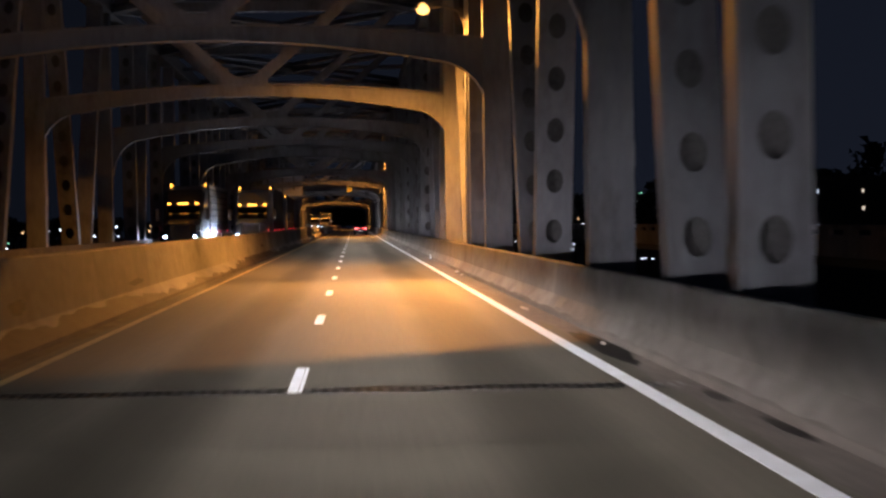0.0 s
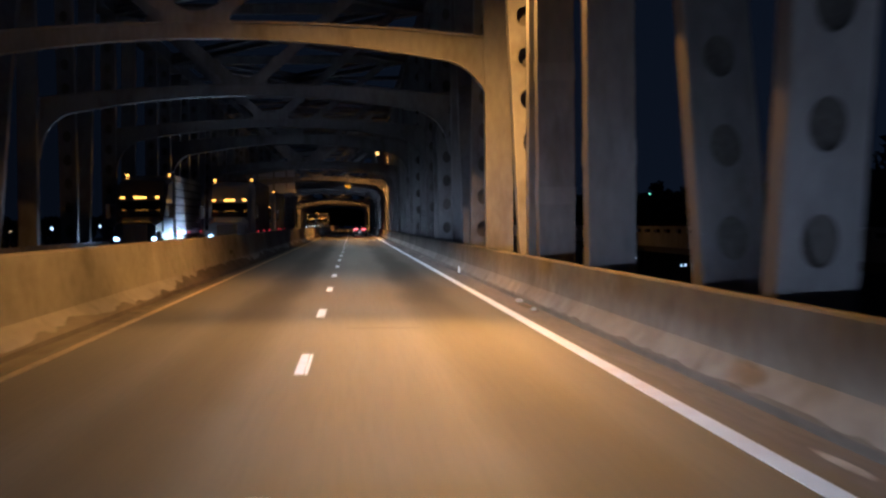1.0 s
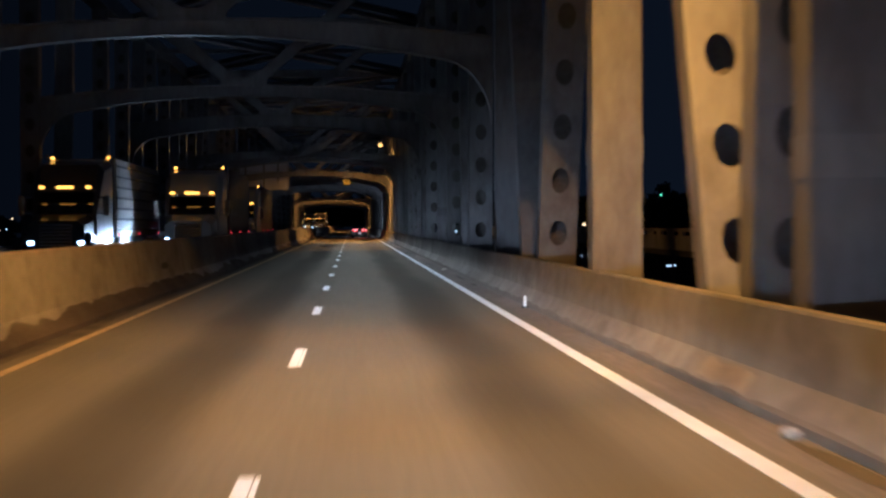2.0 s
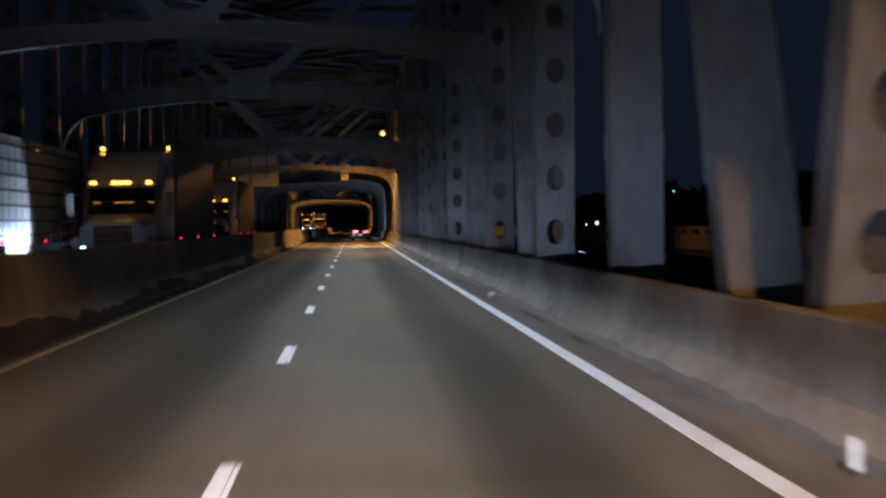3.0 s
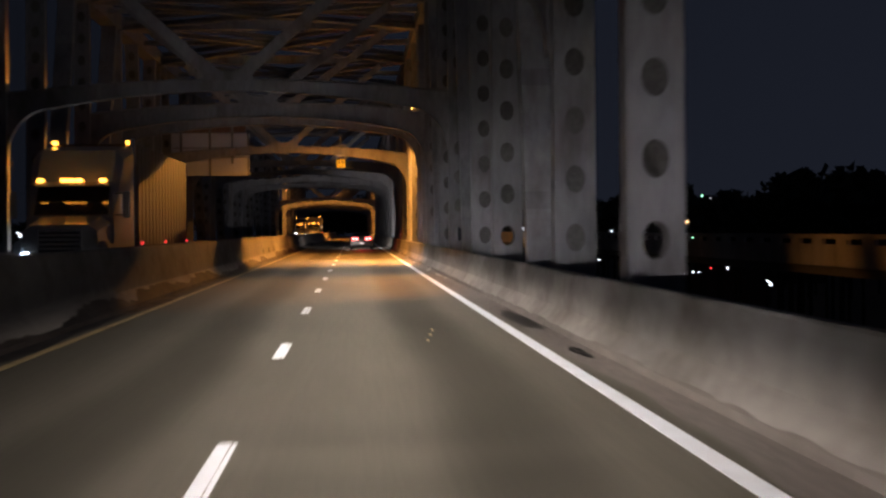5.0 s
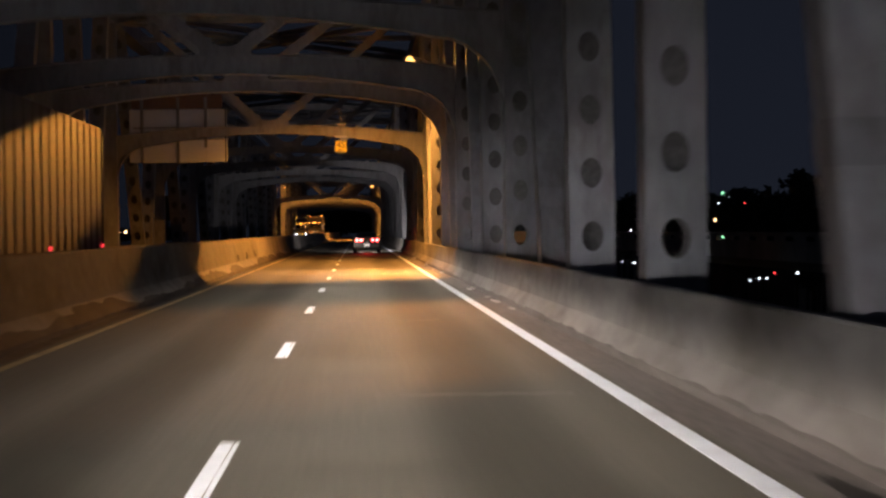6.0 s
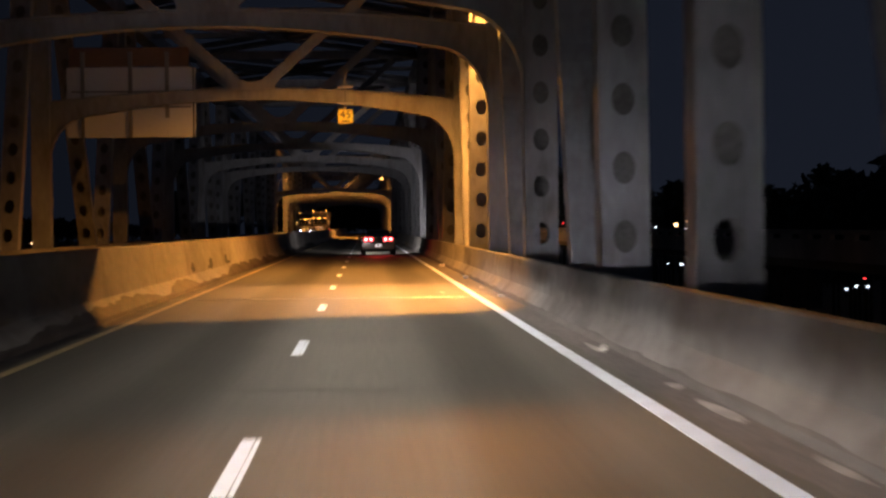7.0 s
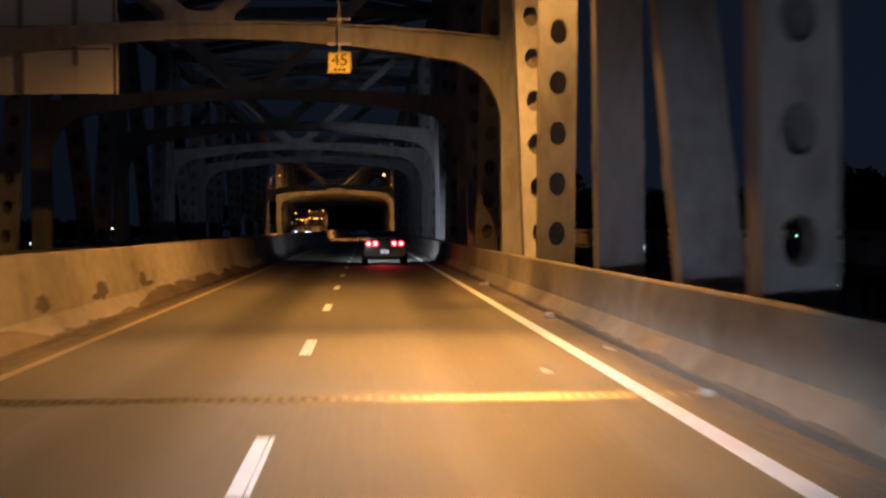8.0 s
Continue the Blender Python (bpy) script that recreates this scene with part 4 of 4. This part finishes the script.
def repair_patch(y, z0, z1, length, seed):
    """A pale mortar repair on the lower slope of the parapet."""
    rg = random.Random(seed)
    b = bmesh.new()
    top, low = [], []
    for k in range(9):
        yy = y + length * (k / 8 - 0.5)
        for z, row in ((z0 + rg.uniform(-0.02, 0.02), low), (z1 + rg.uniform(-0.02, 0.02), top)):
            row.append(b.verts.new((3.20 + 0.17 * (z - 0.075) / 0.235 - 0.004, yy, z)))
    for k in range(8):
        b.faces.new((low[k], low[k + 1], top[k + 1], top[k]))
    return tagged(part("mortar_patch", b, MORTAR), "pale mortar repair on the slope of the concrete parapet", "repair patch", "mortar patches")


for k, (yy, z0, z1, ln) in enumerate(((64.4, 0.11, 0.28, 2.2), (40.5, 0.12, 0.27, 1.4), (33.0, 0.14, 0.29, 1.0), (213.0, 0.12, 0.28, 2.0), (233.0, 0.12, 0.27, 2.4))):
    repair_patch(yy, z0, z1, ln, 90 + k)


def debris(x, y, r, seed):
    """A broken lump of concrete lying on the shoulder."""
    rg = random.Random(seed)
    b = bmesh.new()
    bmesh.ops.create_icosphere(b, subdivisions=2, radius=r)
    for v in b.verts:
        q = 1 + rg.uniform(-0.22, 0.22)
        v.co.x, v.co.y, v.co.z = v.co.x * q * 0.9, v.co.y * q * 1.5, max(v.co.z * q * 0.7, -r * 0.45)
    ob = tagged(part("rubble", b, CHALK), "pale broken lump of concrete on the dirty shoulder", "rubble", "rubble on the shoulder")
    ob.matrix_basis = pose(x, y, r * 0.45 + 0.003, 0, 0, rg.uniform(0, 180))
    return ob


for k, (xx, yy, r) in enumerate(((3.10, 61.0, 0.07), (3.05, 57.6, 0.05), (3.08, 223.0, 0.09), (3.10, 240.5, 0.09), (3.08, 208.4, 0.05), (3.04, 25.6, 0.035), (3.07, 190.4, 0.06), (3.08, 112.0, 0.06))):
    debris(xx, yy, r, 70 + k)

# scrapes and rubber smears on the median barrier
def smear(y, z, w, hgt, seed):
    rg = random.Random(seed)
    b = bmesh.new()
    ring = []
    for k in range(22):
        a = 2 * math.pi * k / 22
        r = 1 + rg.uniform(-0.22, 0.22)
        dy, dz = w * r * math.cos(a), hgt * r * math.sin(a)
        ring.append(b.verts.new((-4.378 - (z + dz - 0.33) * 0.1667 + 0.002, y + dy, z + dz)))
    b.faces.new(ring)
    return tagged(part("barrier_smear", b, SMEAR), "dark rubber smear on the concrete barrier face", "stain", "barrier smears")


for k, (yy, zz, ww, hh) in enumerate(((218.5, 0.50, 0.55, 0.13), (224.6, 0.50, 0.7, 0.15), (223.8, 0.41, 0.6, 0.06), (230.6, 0.52, 0.5, 0.15), (231.6, 0.42, 0.8, 0.05), (26.5, 0.55, 0.6, 0.10), (40.0, 0.48, 1.2, 0.06), (93.0, 0.6, 0.9, 0.07))):
    smear(yy, zz, ww, hh, 50 + k)

# sealed cracks and patches across the lane
for k, (yy, x0, x1) in enumerate(((52.6, -0.2, 0.9), (106.2, 1.0, 2.3), (160.4, 0.4, 2.2), (174.7, -0.9, 1.6))):
    rg = random.Random(20 + k)
    b = bmesh.new()
    low, up = [], []
    for i in range(13):
        xx = x0 + (x1 - x0) * i / 12
        o = rg.uniform(-0.05, 0.05)
        low.append((xx, yy + o - rg.uniform(0.02, 0.07)))
        up.append((xx, yy + o + rg.uniform(0.02, 0.07)))
    prism(b, low + up[::-1], "z", 0.0008, 0.0016)
    tagged(part("deck_seam", b, GRAVEL if k != 0 else DIRT), "worn seam across the lane in the asphalt", "road seam", "deck seams")

# white delineator at the foot of the barrier
dl = empty("delineator", (3.13, 82.5, 0.0), "small white reflector post at the foot of the barrier", "delineator")
b = bmesh.new()
box(b, -0.025, 0.025, -0.01, 0.01, 0.02, 0.22, 0.004)
part("blade", b, WHITE_PAINT, dl)
b = bmesh.new()
box(b, -0.06, 0.06, -0.05, 0.05, 0.0, 0.03, 0.004)
part("foot", b, BLACK, dl)


# ---------------------------------------------------------------- beyond the bridge
bm = bmesh.new()
box(bm, -1800, 1800, -700, 4200, -22.5, -22.0)
tagged(part("ground", bm, EARTH), "dark river plain under the bridge at night", "ground", kind="structure")


# a parallel roadway outside the truss, with a pierced parapet
par = empty("parallel_parapet", (30.0, 0, 0), "weathered pierced parapet of a parallel roadway beside the bridge", "parapet", kind="structure")
for z0, z1 in ((0.72, 1.02), (-1.0, 0.38)):
    b = bmesh.new()
    box(b, 0, 0.35, Y_START, Y_END, z0, z1)
    part("rail", b, GIRDER, par)
b = bmesh.new()
box(b, 0.03, 0.32, 0, 2.6, 0.38, 0.72)
bmesh.ops.recalc_face_normals(b, faces=b.faces[:])
post_me = bpy.data.meshes.new("parapet_post")
b.to_mesh(post_me)
b.free()
post_me.materials.append(GIRDER)
k = Y_START
while k < Y_END:
    share("post", post_me, par, pose(0, k, 0))
    k += 6.2
b = bmesh.new()
box(b, 0.35, 9.0, Y_START, Y_END, -1.6, -1.0)
part("deck", b, ASPHALT, par)


def woods(name, x0, x1, y0, y1, top, count, seed, label):
    """A far belt of woods: trunks, and crowns of many small leaf clumps with an uneven outline."""
    rg = random.Random(seed)
    verts, faces = [], []
    for t in range(count):
        cx, cy = rg.uniform(x0, x1), rg.uniform(y0, y1)
        h = top * rg.uniform(0.55, 1.05) * (0.8 + 0.35 * math.sin(cy * 0.021 + seed))
        r = rg.uniform(4.5, 8.5)
        base = -22.0
        zc = h - r * 0.5
        n0 = len(verts)
        for a in range(5):
            an = 2 * math.pi * a / 5
            verts.append((cx + 0.5 * math.cos(an), cy + 0.5 * math.sin(an), base))
        verts.append((cx, cy, zc + r * 0.4))
        faces += [(n0 + a, n0 + (a + 1) % 5, n0 + 5) for a in range(5)]
        for c in range(150):
            u, v, w = rg.gauss(0, 1), rg.gauss(0, 1), rg.gauss(0, 1)
            q = math.sqrt(u * u + v * v + w * w) + 1e-6
            rad = r * rg.uniform(0.1, 0.92)
            px, py, pz = cx + u / q * rad, cy + v / q * rad, zc + w / q * rad * (0.75 if w > 0 else 1.6)
            s = rg.uniform(0.9, 2.2)
            n0 = len(verts)
            for _ in range(4):
                verts.append((px + rg.uniform(-s, s), py + rg.uniform(-s, s), pz + rg.uniform(-s, s)))
            faces += [(n0, n0 + 1, n0 + 2), (n0, n0 + 2, n0 + 3), (n0, n0 + 1, n0 + 3), (n0 + 1, n0 + 2, n0 + 3)]
    me = bpy.data.meshes.new(name)
    me.from_pydata(verts, [], faces)
    me.materials.append(LEAVES)
    return tagged(new(name, me), label, "woods", kind="stuff")


woods("far_woods", 150, 330, 250, 2100, 21, 520, 3, "black silhouette of far trees beyond the river bank")
woods("far_woods", 70, 120, 330, 900, 9.5, 110, 5, "black silhouette of trees beside the bridge approach")
# added belt that blocks the sky seen through the far arch
woods("far_woods", -90, 130, 1000, 1100, 21, 90, 6, "black silhouette of trees ahead, added to darken the sky behind the arch")
woods("far_woods", -420, -180, 300, 2400, 9.0, 330, 8, "black silhouette of far trees beyond the oncoming lanes")


def town_lamps(name, places, mat, size, label):
    b = bmesh.new()
    for p in places:
        bmesh.ops.create_icosphere(b, subdivisions=1, radius=size * p[3], matrix=pose(p[0], p[1], p[2]))
    return tagged(part(name, b, mat), label, "distant lights", kind="stuff")


rg = random.Random(11)
spots = []
for k in range(16):
    ang = rg.uniform(0.19, 0.27)
    spots.append((500 * math.tan(ang), 655, rg.uniform(4.5, 10.5), rg.uniform(0.8, 1.5)))
for k in range(170):
    d = rg.uniform(160, 900)
    side = 1 if k < 120 else -1
    ang = rg.uniform(0.10, 0.42) if side > 0 else rg.uniform(-0.3, -0.10)
    y0 = rg.uniform(0, 250)
    spots.append((d * math.sin(ang), y0 + d * math.cos(ang), rg.uniform(-5, 2.5) * d / 400, d / 400 * rg.uniform(0.5, 1.3) * (1.0 if side > 0 else 0.9)))
town_lamps("town_lights", spots[0::3], TOWN_WARM, 0.36, "scattered warm lamps of the town across the river")
town_lamps("town_lights", spots[1::3], TOWN_COOL, 0.36, "scattered cool white lamps of the town across the river")
# lamps added in a row for the lights of a car that keeps alongside
alongside = [(27.5 + rg.uniform(-0.6, 0.6), 118.0 + 31.0 * k + dy, -2.0 - 0.25 * rg.random(), 0.16 + 0.1 * rg.random()) for k in range(8) for dy in (0.0, 0.9, 2.3)]
town_lamps("town_lights", alongside, TOWN_COOL, 0.36, "small cold white lamps in a row, standing for a car's lights alongside")
town_lamps("town_lights", spots[2::12], TOWN_RED, 0.24, "scattered red lamps of the town across the river")
town_lamps("town_lights", spots[5::12], TOWN_GREEN, 0.22, "scattered green lamps of the town across the river")


def far_building(x, y, w, d, z1, seed, label):
    fb = empty("far_building", (x, y, -22), label, "building", "far buildings")
    b = bmesh.new()
    box(b, 0, w, 0, d, 0, z1 + 22)
    part("wall", b, WALL_DARK, fb)
    b = bmesh.new()
    box(b, -0.4, w + 0.4, -0.4, d + 0.4, z1 + 22, z1 + 22.6)
    part("roof", b, WALL_DARK, fb)
    rg = random.Random(seed)
    for i in range(int(w / 1.9)):
        for j in range(4):
            if rg.random() < 0.30:
                b = bmesh.new()
                x = 0.8 + i * 1.9
                box(b, x, x + rg.choice((0.35, 0.45, 0.9)), -0.12, 0.0, z1 + 22 - 2.2 - j * 2.9, z1 + 22 - 1.6 - j * 2.9)
                part("window", b, WINDOW_WARM if rg.random() < 0.6 else WINDOW_COOL, fb)
    return fb


far_building(74, 318, 42, 14, 7.6, 2, "dark far building with a few lit windows")
far_building(95, 690, 30, 16, 6.5, 4, "dark far building with a few lit windows")
far_building(150, 900, 44, 18, 6.0, 6, "dark far building with a few lit windows")
